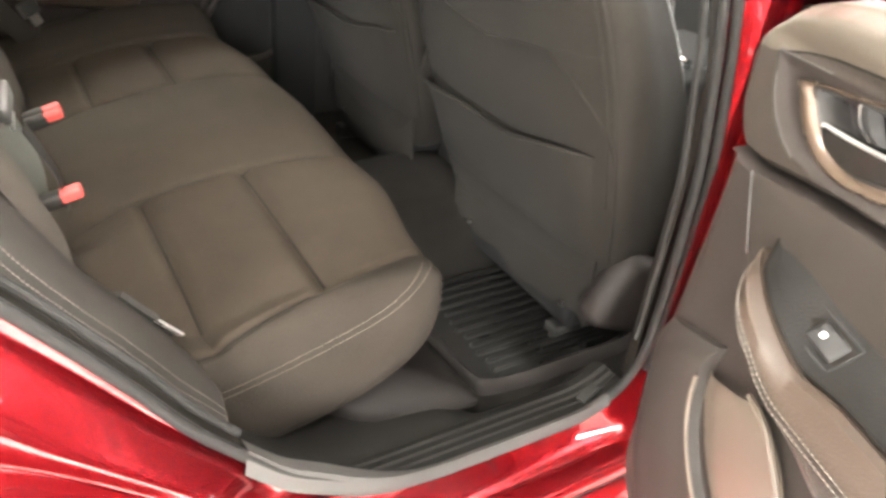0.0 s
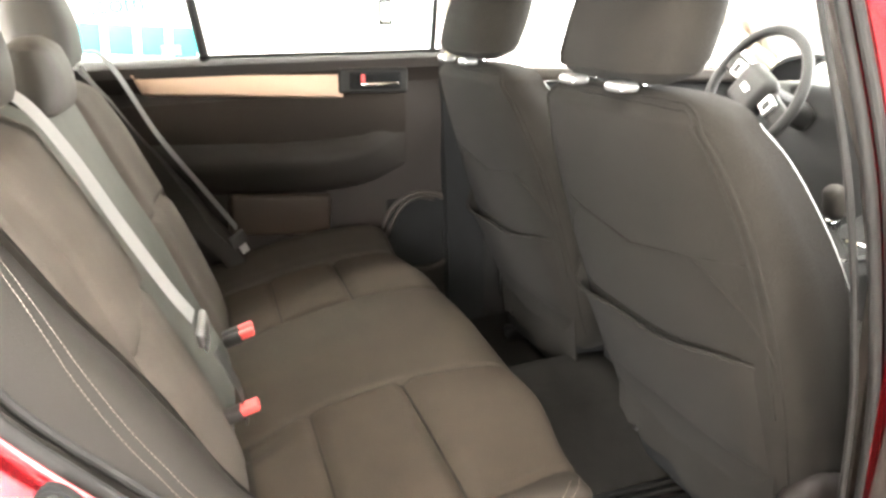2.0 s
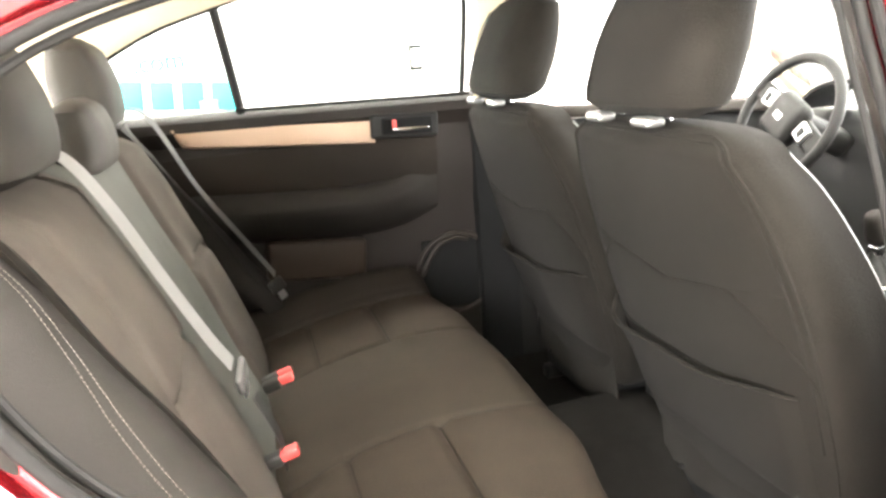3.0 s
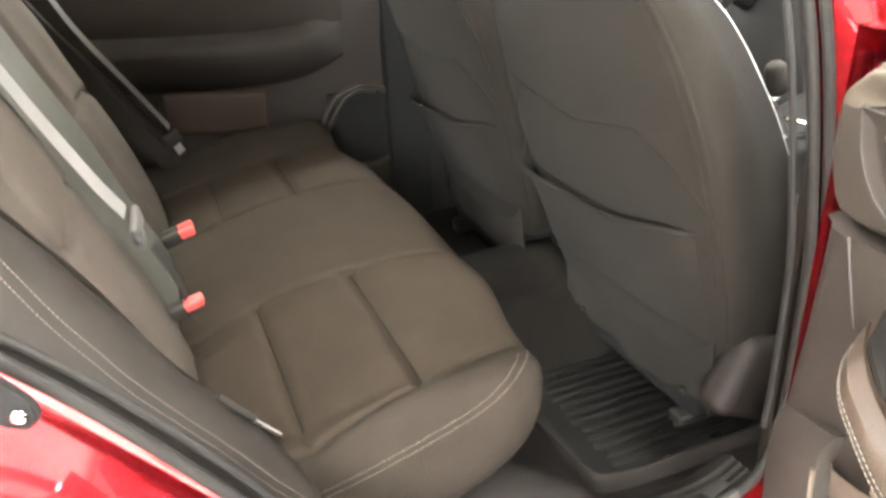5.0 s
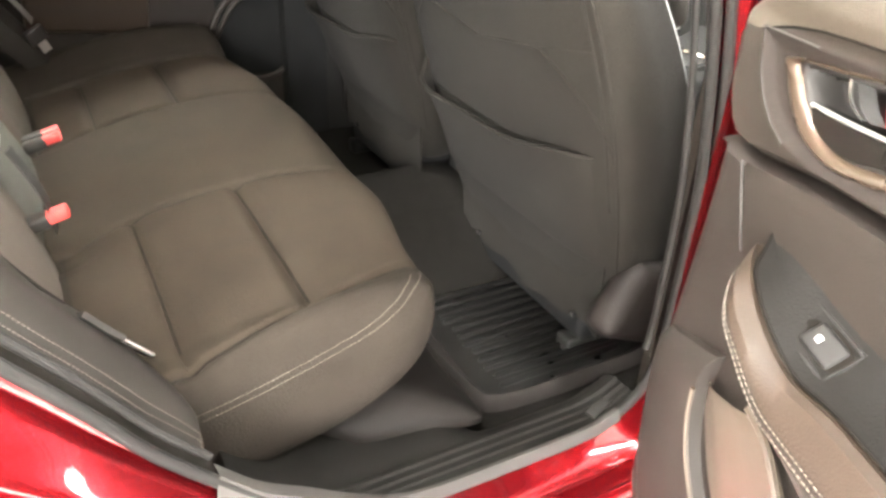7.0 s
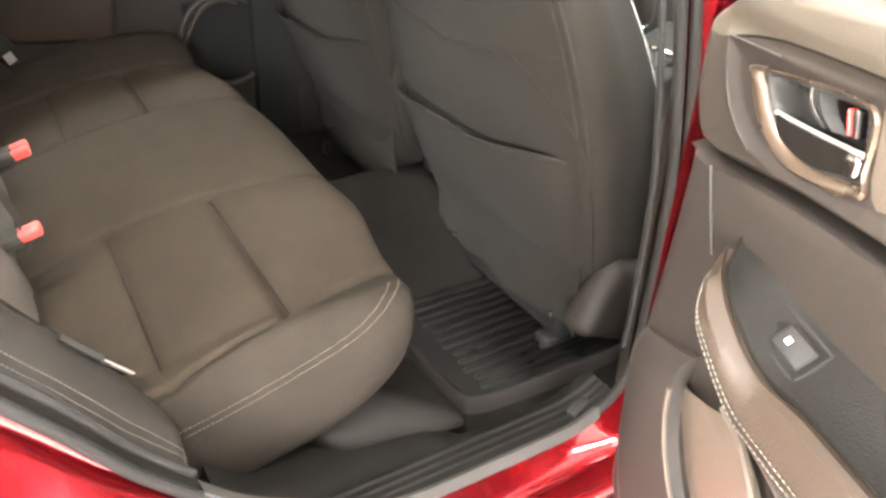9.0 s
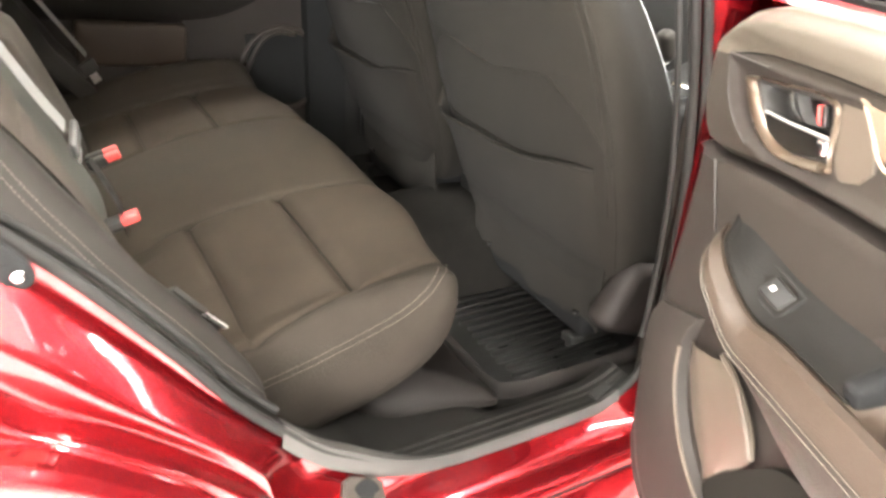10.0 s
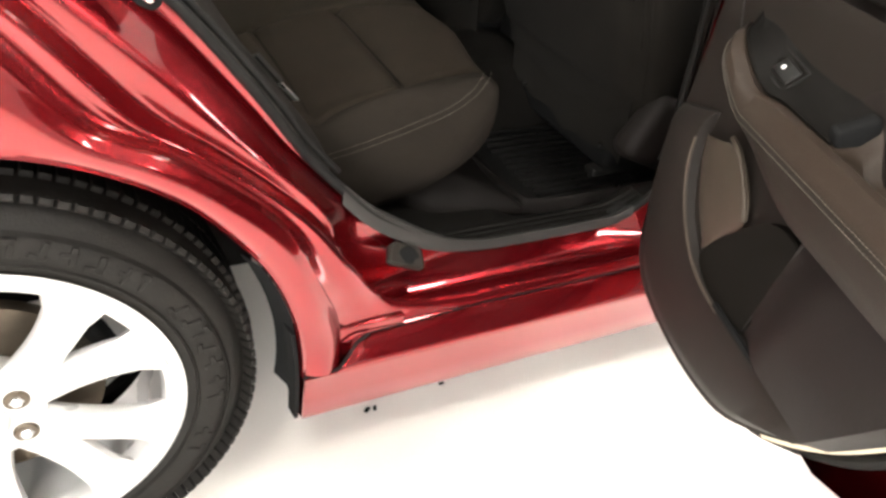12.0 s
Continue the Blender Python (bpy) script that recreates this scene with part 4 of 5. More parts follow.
INNER = ((0.42, 0.480), (0.50, 0.490), (0.526, 0.490), (0.556, 0.484), (0.588, 0.470), (0.62, 0.452), (0.658, 0.426), (0.724, 0.373), (0.778, 0.348), (0.841, 0.312), (0.90, 0.28), (0.958, 0.24), (1.055, 0.181), (1.13, 0.12))


def inner_x(z):
    for (z0, x0), (z1, x1) in zip(INNER, INNER[1:]):
        if z <= z1:
            return x0 + (x1 - x0) * (z - z0) / (z1 - z0)
    return INNER[-1][1]


def bolster_point(t, v, s):
    """Side bolster between the backrest and the door seal: t up, v outwards."""
    z = 0.50 + 0.63 * t
    xb = inner_x(z)
    fx = min(edge_x(z), 0.503)
    x = xb + (fx - xb) * v
    y = 0.592 + 0.03 * smoothstep(0.25, 0.0, t) + (0.13 - 0.03 * smoothstep(0.25, 0.0, t)) * v
    bulge = (0.022 - 0.012 * smoothstep(0.12, 0.0, t)) * math.sin(math.pi * min(1, v * 1.02)) ** 1.1
    return Vector((x + bulge * 0.7, s * (y + bulge * 0.2), z + bulge * 0.5))


for s in (-1, 1):
    rows = [[bolster_point(i / 40, j / 16, s) for j in range(17)] for i in range(-5, 41)]
    rows = [[r[0] + Vector((-0.05, 0, -0.01))] + r + [Vector((min(edge_x(r[0].z), 0.505) + 0.004, s * 0.744, r[-1].z)), Vector((min(edge_x(r[0].z), 0.505) - 0.02, s * 0.75, r[-1].z - 0.012))] for r in rows]
    part("side_bolster", loft(rows), VINYL, bench, "smooth vinyl side bolster beside the door")
    for v in (0.83, 0.92):
        part("stitching", dashes([bolster_point(i / 40, v - 0.64 * smoothstep(0.42, 0.95, i / 40), s) + Vector((0.0008, s * 0.0008, 0.0008)) for i in range(41)]), STITCH, bench, "pale double stitching")


def head_restraint(parent, y, x, z, w, h, d, tilt, material, posts=True):
    """Rounded head restraint, its foot at z."""
    rows = []
    for i in range(15):
        t = i / 14
        f = (1 - 0.12 * (1 - smoothstep(0.0, 0.12, t))) * (1 - 0.2 * t) * (1 - 0.35 * smoothstep(0.8, 1.0, t) ** 2)
        hw, hd = w / 2 * f, d / 2 * (0.75 + 0.35 * math.sin(math.pi * t)) * f
        if i in (0, 14):
            hw, hd = hw * 0.82, hd * 0.6
        ring = []
        for q in range(28):
            p = 2 * math.pi * q / 28
            c, s_ = math.cos(p), math.sin(p)
            ring.append((x + hd * math.copysign(abs(s_) ** 0.7, s_) - tilt * t * h, y + hw * math.copysign(abs(c) ** 0.55, c), z + h * t))
        rows.append(ring)
    hr = part("head_restraint", loft(rows, close_cols=True, caps=True), material, parent)
    seam = [Vector(r[21]) + Vector((-0.001, 0, 0)) for r in rows]
    part("seam", tube([Vector((p.x, y + w * 0.30 * (1 - 0.2 * k / 14), p.z)) for k, p in enumerate(seam)][1:13], 0.0016, 5), SEAM_AND_SHADE, hr)
    if posts:
        for s in (-1, 1):
            part("post", tube([(x, y + s * 0.072, z - 0.05), (x, y + s * 0.072, z + 0.02)], 0.0065, 10), CHROME, hr, "chrome post")
            part("post_guide", rbox(0.036, 0.045, 0.014, 0.005, Matrix.Translation((x, y + s * 0.072, z - 0.032))), DARKTRIM, hr)
    return hr


head_restraint(bench, -0.36, 0.110, 1.138, 0.30, 0.185, 0.13, 0.12, HEADREST)
head_restraint(bench, 0.36, 0.110, 1.15, 0.30, 0.19, 0.125, 0.12, HEADREST)
head_restraint(bench, 0.0, 0.145, 1.10, 0.25, 0.125, 0.095, 0.05, HEADREST, posts=False)


# ---- rear belts and buckles ----
def belt(label, pts, side, material, tongue_at=None, thick=0.0016, grip=0.046, blade=0.022, grip_mat=None):
    t = thing("seat_belt", label, "seat belt", "rear seat belts")
    part("webbing", ribbon(spline(pts, 8), side, 0.036, thick), material, t)
    if tongue_at:
        m = tongue_at
        part("tongue_grip", rbox(grip, 0.012, 0.038, 0.0055, m, 4), grip_mat or BELTBLACK, t, "moulded plastic tongue grip")
        part("tongue", rbox(blade, 0.003, 0.034, 0.001, m @ Matrix.Translation((0, 0, -0.028)), 1), SILVER, t, "bright steel tongue")
    return t




belt("light grey belt lying down the seat back", [(0.09, -0.25, 1.168), (0.152, -0.25, 1.154), (0.204, -0.248, 1.076), (0.257, -0.244, 0.962), (0.309, -0.236, 0.852), (0.340, -0.226, 0.793)],
     (0.25, 1.0, 0.1), WEBBING, pose(0.352, -0.221, 0.768, 0, -30, 78), grip=0.056, blade=0.030, grip_mat=BELTGREY)
belt("black lower belt strap hanging from the buckle tongue", [(0.368, -0.218, 0.728), (0.385, -0.225, 0.69), (0.40, -0.24, 0.65), (0.405, -0.25, 0.60)], (0.1, 1.0, 0.1), BELTBLACK)
belt("light grey belt lying down the outer seat back", [(0.12, 0.57, 1.18), (0.19, 0.57, 1.155), (0.28, 0.572, 0.973), (0.374, 0.575, 0.824), (0.445, 0.585, 0.71)], (0.2, 1.0, 0.1), WEBSHADE, pose(0.447, 0.597, 0.675, 0, -25, 20))
# thick, blackened webbing also paints the shade of the bolster gap
gap_belt = belt("belt in the gap beside the bolster, blackened for the gap's shade", [(0.10, -0.575, 1.15), (0.16, -0.58, 1.09), (0.232, -0.585, 0.965), (0.305, -0.588, 0.85), (0.365, -0.59, 0.735), (0.42, -0.595, 0.66), (0.468, -0.605, 0.61)], (0.0, 0.88, -0.47), SEAM_AND_SHADE, None, 0.007)
part("tongue_grip", ribbon([(0.412, -0.640, 0.703), (0.424, -0.641, 0.688), (0.436, -0.641, 0.673), (0.447, -0.640, 0.660)], (0.35, -0.55, 0.30), 0.017, 0.007), BELTBLACK, gap_belt, "black plastic tongue grip")
part("tongue", ribbon([(0.445, -0.641, 0.662), (0.455, -0.640, 0.650), (0.466, -0.639, 0.637), (0.475, -0.638, 0.626)], (0.35, -0.55, 0.30), 0.010, 0.0025), SILVER, gap_belt, "bright steel tongue")
part("tongue_slot", ribbon([(0.450, -0.6425, 0.6575), (0.456, -0.642, 0.650)], (0.35, -0.55, 0.30), 0.005, 0.002), BELTBLACK, gap_belt)


def buckle(y, x, z, n=1, lean=20):
    b = thing("belt_buckle", "black belt buckle with a red release button", "buckle", "belt buckles", (x, y, z))
    for i in range(n):
        m = pose(0, 0.03 * (i - (n - 1) / 2), 0.004, 0, 74, 6 * (i - 0.5))
        part("housing", rbox(0.022, 0.024 if n > 1 else 0.028, 0.04, 0.006, m @ Matrix.Translation((0, 0, -0.010))), BELTBLACK, b)
        part("release_button", rbox(0.016, 0.019 if n > 1 else 0.026, 0.034, 0.004, m @ Matrix.Translation((-0.002, 0, 0.02))), BUCKLERED, b, "red release button")
    return b


buckle(-0.257, 0.392, 0.622)
buckle(0.10, 0.408, 0.607, 2)


# ---- front seats ----
def front_seat(label):
    seat = thing("front_seat", label, "car seat", "front seats")
    # shell of the backrest: rings up the height, back face to the rear
    rows = []
    levels = ((0.0, 0.25, 0.10), (0.05, 0.272, 0.13), (0.15, 0.300, 0.15), (0.3, 0.310, 0.165), (0.5, 0.315, 0.17), (0.65, 0.309, 0.16), (0.78, 0.294, 0.14), (0.87, 0.272, 0.125), (0.92, 0.252, 0.11), (0.955, 0.238, 0.095), (0.98, 0.20, 0.075), (0.994, 0.15, 0.05), (1.0, 0.08, 0.02))
    fine = spline([(a, b, c) for a, b, c in levels], 4)

    def back_x(z):
        h = (z - 0.45) / 0.688
        return 1.195 - 0.21 * h + 0.03 * smoothstep(0.93, 1.0, h)
    for lv in fine:
        h, hw, d = lv
        z = 0.45 + 0.688 * h
        xb = back_x(z)
        ring = []
        for q in range(48):
            p = 2 * math.pi * q / 48
            c, s_ = math.cos(p), math.sin(p)
            y = hw * math.copysign(abs(c) ** 0.5, c)
            x = xb + d / 2 + d / 2 * math.copysign(abs(s_) ** 0.62, s_)
            if s_ > 0.3:
                x += 0.07 * abs(y / max(hw, 0.01)) ** 3 * (1 - 0.6 * h)
            ring.append((x, y, z))
        rows.append(ring)
    part("backrest", loft(rows, close_cols=True, caps=True), SEATBACK, seat)
    rings = rows

    def on_seat_back(y, z, lift=0.001):
        """The point of the backrest's rear face at y and z."""
        h = (z - 0.45) / 0.688
        hw, d = fine[-1].y, fine[-1].z
        for a, b in zip(fine, fine[1:]):
            if a.x <= h <= b.x:
                k = (h - a.x) / max(1e-9, b.x - a.x)
                hw, d = a.y + (b.y - a.y) * k, a.z + (b.z - a.z) * k
                break
        c = min(1.0, (abs(y) / hw) ** 2)
        return Vector((back_x(z) + d / 2 - d / 2 * (1 - c * c) ** 0.31 - lift, y, z))
    # map pocket: a sagging panel whose hemmed mouth gapes at its inner end
    rows = []
    for i in range(15):
        t = i / 14
        row = []
        for j in range(25):
            v = j / 24
            y = -0.262 + 0.525 * v
            mouth = 0.702 + 0.040 * smoothstep(0.45, 0.0, v) + 0.048 * smoothstep(0.94, 1.0, v)
            z = 0.53 + t * (mouth - 0.53)
            bulge = 0.006 + 0.012 * t * math.sin(math.pi * v) ** 0.6 + 0.018 * t ** 3 * smoothstep(0.6, 0.95, v)
            if j in (0, 24) or i == 0:
                bulge = -0.002
            p = on_seat_back(y, z, 0.0)
            row.append((p.x - bulge, y, z))
        rows.append(row)
    pocket = part("map_pocket", slab(rows, (0.0025, 0, 0)), SEATBACK, seat, "cloth map pocket")
    part("pocket_hem", tube([Vector(p) + Vector((-0.001, 0, 0.001)) for p in rows[-1]], 0.005, 6), SEATBACK, pocket)
    # a dark tube paints the shade behind the pocket's hem
    part("pocket_shadow_gap", tube([on_seat_back(p[1], p[2] + 0.005, -0.001) for p in rows[-1][1:-1]], 0.0022, 6), SEAM_AND_SHADE, pocket)
    for s in (-1, 1):
        arch_line = [on_seat_back(s * p.x, p.z) for p in spline([(0.272, 0, 0.50), (0.282, 0, 0.548), (0.292, 0, 0.644), (0.294, 0, 0.735), (0.282, 0, 0.794), (0.246, 0, 0.841), (0.19, 0, 0.882), (0.15, 0, 0.888), (0.0, 0, 0.864)], 6)]
        part("back_seam", tube(arch_line, 0.0024, 6), SEATBACK, seat)
        part("back_fold", tube([on_seat_back(s * y, z) for y, z in ((0.15, 0.888), (0.21, 0.900), (0.275, 0.910))], 0.0016, 6), SEATBACK, seat)
    # piped seams up the sides and over the shoulders
    for inset, r0 in ((0.018, 0.0024), (0.030, 0.0020)):
        side = [(lv.y - inset, 0.45 + 0.688 * lv.x) for lv in fine if 0.3 <= lv.x <= 0.985 and lv.y - inset > 0.10]
        side = [(y, min(z, 0.45 + 0.688 - inset * 0.75)) for y, z in side]
        line = [on_seat_back(-y, z) for y, z in side] + [on_seat_back(side[-1][0] * k / 6, side[-1][1] + 0.002) for k in range(-5, 6)] + [on_seat_back(y, z) for y, z in reversed(side)]
        part("shoulder_seam", tube(line, r0, 6), SEATBACK, seat)
    # cloth flap hanging under the backrest
    flap_rows = []
    for j in range(31):
        v = j / 30
        y = -0.262 + 0.47 * v
        foot = 0.380 + 0.010 * math.sin(9 * v + 0.6) + 0.006 * math.sin(23 * v)
        flap_rows.append([(1.186 + 0.012 * t + 0.004 * math.sin(14 * v) * t, y, 0.54 + (foot - 0.54) * t) for t in (0.0, 0.25, 0.5, 0.75, 1.0)])
    part("back_flap", slab(flap_rows, (0.004, 0, 0)), SEATBACK, seat, "dark cloth flap under the backrest")
    for y in (0.13, -0.20):
        part("flap_hook", rbox(0.010, 0.012, 0.010, 0.003, pose(1.192, y, 0.40)), DARKTRIM, seat)
    part("cushion", rbox(0.50, 0.50, 0.15, 0.05, pose(1.45, 0, 0.52, 0, -5, 0), 4), SEATBACK, seat)
    part("seat_frame", rbox(0.42, 0.42, 0.14, 0.02, Matrix.Translation((1.42, 0, 0.40))), LINER, seat)
    for s in (-1, 1):
        part("seat_rail", rbox(0.45, 0.04, 0.04, 0.008, Matrix.Translation((1.42, s * 0.18, 0.315))), DARKTRIM, seat)
    for y in (-0.075, 0.075):
        part("post_guide", rbox(0.034, 0.048, 0.014, 0.006, pose(0.987, y, 1.139)), SILVER, seat, "satin silver headrest guide")
    head_restraint(seat, 0, 1.030, 1.144, 0.345, 0.24, 0.145, -0.32, SEATBACK)
    # an added pale tube stands in for rim light on the bolster's edge
    part("piped_edge", tube([Vector(rings[k][20]) + Vector((0.0, -0.0015, 0.0)) for k, lv in enumerate(fine) if 0.35 <= lv.x <= 0.94], 0.0026, 6), RIMLIGHT, seat, "pale tube painting the rim light along the outer bolster")
    return seat


passenger_seat = front_seat("charcoal cloth front seat with map pocket and tall headrest")
passenger_seat.location = (0, -0.335, 0)
copy_thing(passenger_seat, pose(0, 0.335, 0))
part("recliner_cover", rbox(0.15, 0.072, 0.15, 0.034, pose(1.245, -0.292, 0.478, 0, 24, 0), 5, taper=0.8), POCKET, passenger_seat, "moulded black recliner cover")

# ---- floor mat ----
mat_thing = thing("floor_mat", "black ribbed rubber floor mat with raised rim", "floor mat", at=(1.18, -0.42, 0.300))
part("mat_base", rbox(0.40, 0.34, 0.008, 0.003, Matrix.Translation((0, 0, 0.004)), 2), MAT, mat_thing)
rim_c = spline([(-0.16, -0.168, 0), (0.0, -0.17, 0), (0.13, -0.168, 0), (0.19, -0.13, 0), (0.20, 0.0, 0), (0.19, 0.15, 0), (0.15, 0.168, 0), (0.0, 0.17, 0), (-0.165, 0.168, 0), (-0.197, 0.14, 0), (-0.20, 0.0, 0), (-0.195, -0.13, 0)], 5, True)
rows = []
for p in rim_c:
    o = Vector((p.x, p.y, 0)).normalized()
    near = 0.45 * smoothstep(0.02, -0.1, p.y) + 0.35
    rows.append([p - o * 0.016 + Vector((0, 0, 0.006)), p + Vector((0, 0, 0.012)), p + o * 0.012 + Vector((0, 0, 0.012 + 0.022 * near)), p + o * 0.018 + Vector((0, 0, 0.014 + 0.024 * near)), p + o * 0.024 + Vector((0, 0, 0.010 + 0.020 * near)), p + o * 0.026 + Vector((0, 0, 0.0))])
part("mat_rim", loft(rows, close_rows=True), MATRIM, mat_thing)
rib = rbox(0.27, 0.010, 0.013, 0.0045, Matrix(), 2)
first = part("rib", rib, MAT, mat_thing)
first.location = (-0.015, -0.14, 0.011)
for i in range(1, 12):
    q = new("rib", first.data)
    q.parent = mat_thing
    q.location = (-0.015 + 0.004 * math.sin(i * 2.1), -0.14 + i * 0.0252, 0.011)

# ---- steering wheel, gear lever ----
SW = Matrix.Translation((1.915, 0.400, 1.012)) @ Matrix.Scale(1.0, 4) @ Matrix.Rotation(radians(-66), 4, "Y") @ Matrix.Rotation(radians(-28), 4, "Z")
steer = thing("steering_wheel", "black leather steering wheel with silver spoke trim", "steering wheel")
ringp = [SW @ Vector((0.183 * math.cos(a), 0.183 * math.sin(a), 0)) for a in [2 * math.pi * i / 48 for i in range(48)]]
part("rim", tube(ringp, 0.0155, 10, True), DASH, steer)
part("hub", rbox(0.135, 0.145, 0.06, 0.029, SW @ Matrix.Translation((0.0, 0, 0.0)), 5), DARKTRIM, steer)
for s in (-1, 1):
    part("spoke", rbox(0.06, 0.11, 0.022, 0.008, SW @ pose(0.01, s * 0.125, -0.005, 0, 0, s * 4)), DARKTRIM, steer)
    part("spoke_trim", rbox(0.05, 0.05, 0.016, 0.007, SW @ pose(0.01, s * 0.10, 0.01, 0, 0, s * 8)), SILVER, steer, "satin silver switch surround")
    part("switch_pad", rbox(0.03, 0.026, 0.014, 0.005, SW @ pose(0.01, s * 0.102, 0.014, 0, 0, s * 8)), DARKTRIM, steer)
part("lower_spoke", rbox(0.12, 0.05, 0.022, 0.008, SW @ pose(-0.12, 0, -0.005)), SILVER, steer)
part("badge", rbox(0.022, 0.036, 0.006, 0.01, SW @ Matrix.Translation((0.0, 0, 0.031)), 3), CHROME, steer, "plain oval chrome badge")
part("column", rbox(0.075, 0.085, 0.22, 0.025, SW @ Matrix.Translation((0, 0, -0.12))), DARKTRIM, steer)

lever = thing("gear_lever", "black gear lever with chrome surround on the console", "gear lever", at=(1.825, -0.03, 0.66))
part("boot", lathe([(0.05, 0), (0.045, 0.012), (0.02, 0.05), (0.01, 0.08)], 20), DARKTRIM, lever).matrix_basis = pose(0, 0, 0, 90)
part("knob", rbox(0.05, 0.055, 0.09, 0.024, pose(0, 0, 0.13, 0, -10, 0), 4), VINYL, lever)
part("collar", rbox(0.03, 0.032, 0.03, 0.008, pose(0.003, 0, 0.075)), CHROME, lever)
part("surround", tube(spline([(-0.09, -0.06, 0.006), (0.09, -0.06, 0.006), (0.09, 0.06, 0.006), (-0.09, 0.06, 0.006)], 8, True), 0.006, 6, True), CHROME, lever, "chrome gate surround")

# ---- far rear door, closed ----
fdoor = thing("rear_door", "closed rear door with dark trim and champagne strip", "car door")
FD = [(0.735, 0.30), (0.74, 0.45), (0.735, 0.60), (0.728, 0.75), (0.722, 0.85), (0.705, 0.93), (0.705, 1.03), (0.715, 1.06), (0.70, 1.085), (0.688, 1.10), (0.69, 1.125), (0.705, 1.14), (0.735, 1.147)]
part("door_panel", slab([[(x, y, z) for y, z in FD] for x in [0.0 + 0.11 * i for i in range(11)]], (0, 0.02, 0)), PANELTRIM, fdoor)
strip = []
for i in range(25):
    t = i / 24
    x = 0.228 + 0.545 * t
    zt = 1.090 + 0.024 * (1 - t)
    zb = min(zt - 0.002, 1.022 + 0.036 * (1 - t) + 0.045 * smoothstep(0.05, 0.0, t))
    strip.append([(x, 0.700, zb), (x, 0.692, zb + 0.006), (x, 0.688, (zt + zb) / 2), (x, 0.690, zt - 0.004), (x, 0.70, zt)])
part("trim_strip", slab(strip, (0, 0.012, 0)), CHAMPAGNE, fdoor, "champagne metallic strip")
part("insert_panel", slab([[(x, 0.70 - 0.012 * math.sin(math.pi * t), 0.905 + 0.018 * (x - 0.3) + 0.125 * t) for t in [j / 8 for j in range(9)]] for x in [0.05 + 0.09 * i for i in range(11)]], (0, 0.01, 0)), INSERT, fdoor, "dark cloth door insert")


def along(pairs, u):
    """Straight-line lookup in a list of pairs."""
    if u <= pairs[0][0]:
        return pairs[0][1]
    for (a, p), (b, q) in zip(pairs, pairs[1:]):
        if u <= b:
            return p + (q - p) * (u - a) / (b - a)
    return pairs[-1][1]


def arm_row(x):
    """A padded ledge whose edge sweeps up at its front end."""
    zr = along([(0.0, 0.895), (0.366, 0.875), (0.504, 0.866), (0.665, 0.858), (0.76, 0.860), (0.817, 0.866), (0.87, 0.880), (0.914, 0.898), (0.95, 0.915)], x)
    w = 0.052 * (1 - smoothstep(0.80, 0.955, x)) + 0.008
    return [(x, 0.725, zr + 0.052), (x, 0.712 - w * 0.35, zr + 0.046), (x, 0.715 - w * 0.8, zr + 0.022), (x, 0.715 - w, zr + 0.006), (x, 0.715 - w, zr - 0.006), (x, 0.715 - w * 0.88, zr - 0.03), (x, 0.715 - w * 0.5, zr - 0.062), (x, 0.715 - w * 0.15, zr - 0.088), (x, 0.728, zr - 0.102)]


part("armrest", loft([arm_row(0.05 + 0.90 * i / 30) for i in range(31)], caps=True), VINYL, fdoor, "padded vinyl armrest")
# an added lighter piece paints the soft light on the lower panel
part("lower_insert", rbox(0.29, 0.034, 0.125, 0.0165, pose(0.575, 0.722, 0.700, 6, 5, 0), 4), ARMVINYL, fdoor, "lower door panel, lightened for the light falling on it")
ring = [(1.0 + 0.125 * math.cos(a), 0.722, 0.60 + 0.125 * math.sin(a)) for a in [2 * math.pi * i / 40 for i in range(40)]]
part("speaker_ring", tube(ring, 0.009, 8, True), GREYTRIM, fdoor)
part("speaker_grille", rbox(0.22, 0.012, 0.22, 0.1, Matrix.Translation((1.0, 0.728, 0.60))), LINER, fdoor)
part("pocket_rim", tube(spline([(0.885, 0.715, 0.605), (0.933, 0.708, 0.688), (0.985, 0.705, 0.716), (1.035, 0.71, 0.705)], 6), 0.007, 8), GREYTRIM, fdoor)
part("handle_bezel", rbox(0.20, 0.02, 0.07, 0.02, pose(0.86, 0.69, 1.068, 0, 2, 0), 4), DARKTRIM, fdoor, "black handle cup")
part("handle_recess", rbox(0.15, 0.014, 0.048, 0.014, pose(0.865, 0.684, 1.068, 0, 2, 0), 4), LINER, fdoor)
part("door_handle", rbox(0.11, 0.014, 0.012, 0.005, pose(0.875, 0.675, 1.058, 0, 2, 0)), CHROME, fdoor, "chrome pull handle")
part("lock_tab", rbox(0.012, 0.012, 0.03, 0.004, Matrix.Translation((0.828, 0.676, 1.072))), BUCKLERED, fdoor, "red lock marker")
fr = bmesh.new()
fry = lambda z: far_y(z) - 0.005
tube(spline([(1.035, fry(1.145), 1.14), (1.035, fry(1.25), 1.25), (1.03, fry(1.39), 1.41), (0.98, fry(1.42), 1.437), (0.75, fry(1.44), 1.445), (0.474, fry(1.43), 1.43), (0.356, fry(1.4), 1.40), (0.226, fry(1.36), 1.358), (0.088, fry(1.29), 1.288), (0.0, fry(1.22), 1.21)], 6), 0.009, 8, bm=fr)
part("window_frame", fr, DARKTRIM, fdoor)
part("window_divider", tube([(0.415, fry(1.14), 1.14), (0.379, fry(1.39), 1.405)], 0.011, 8, flat=1.2), DARKTRIM, fdoor)
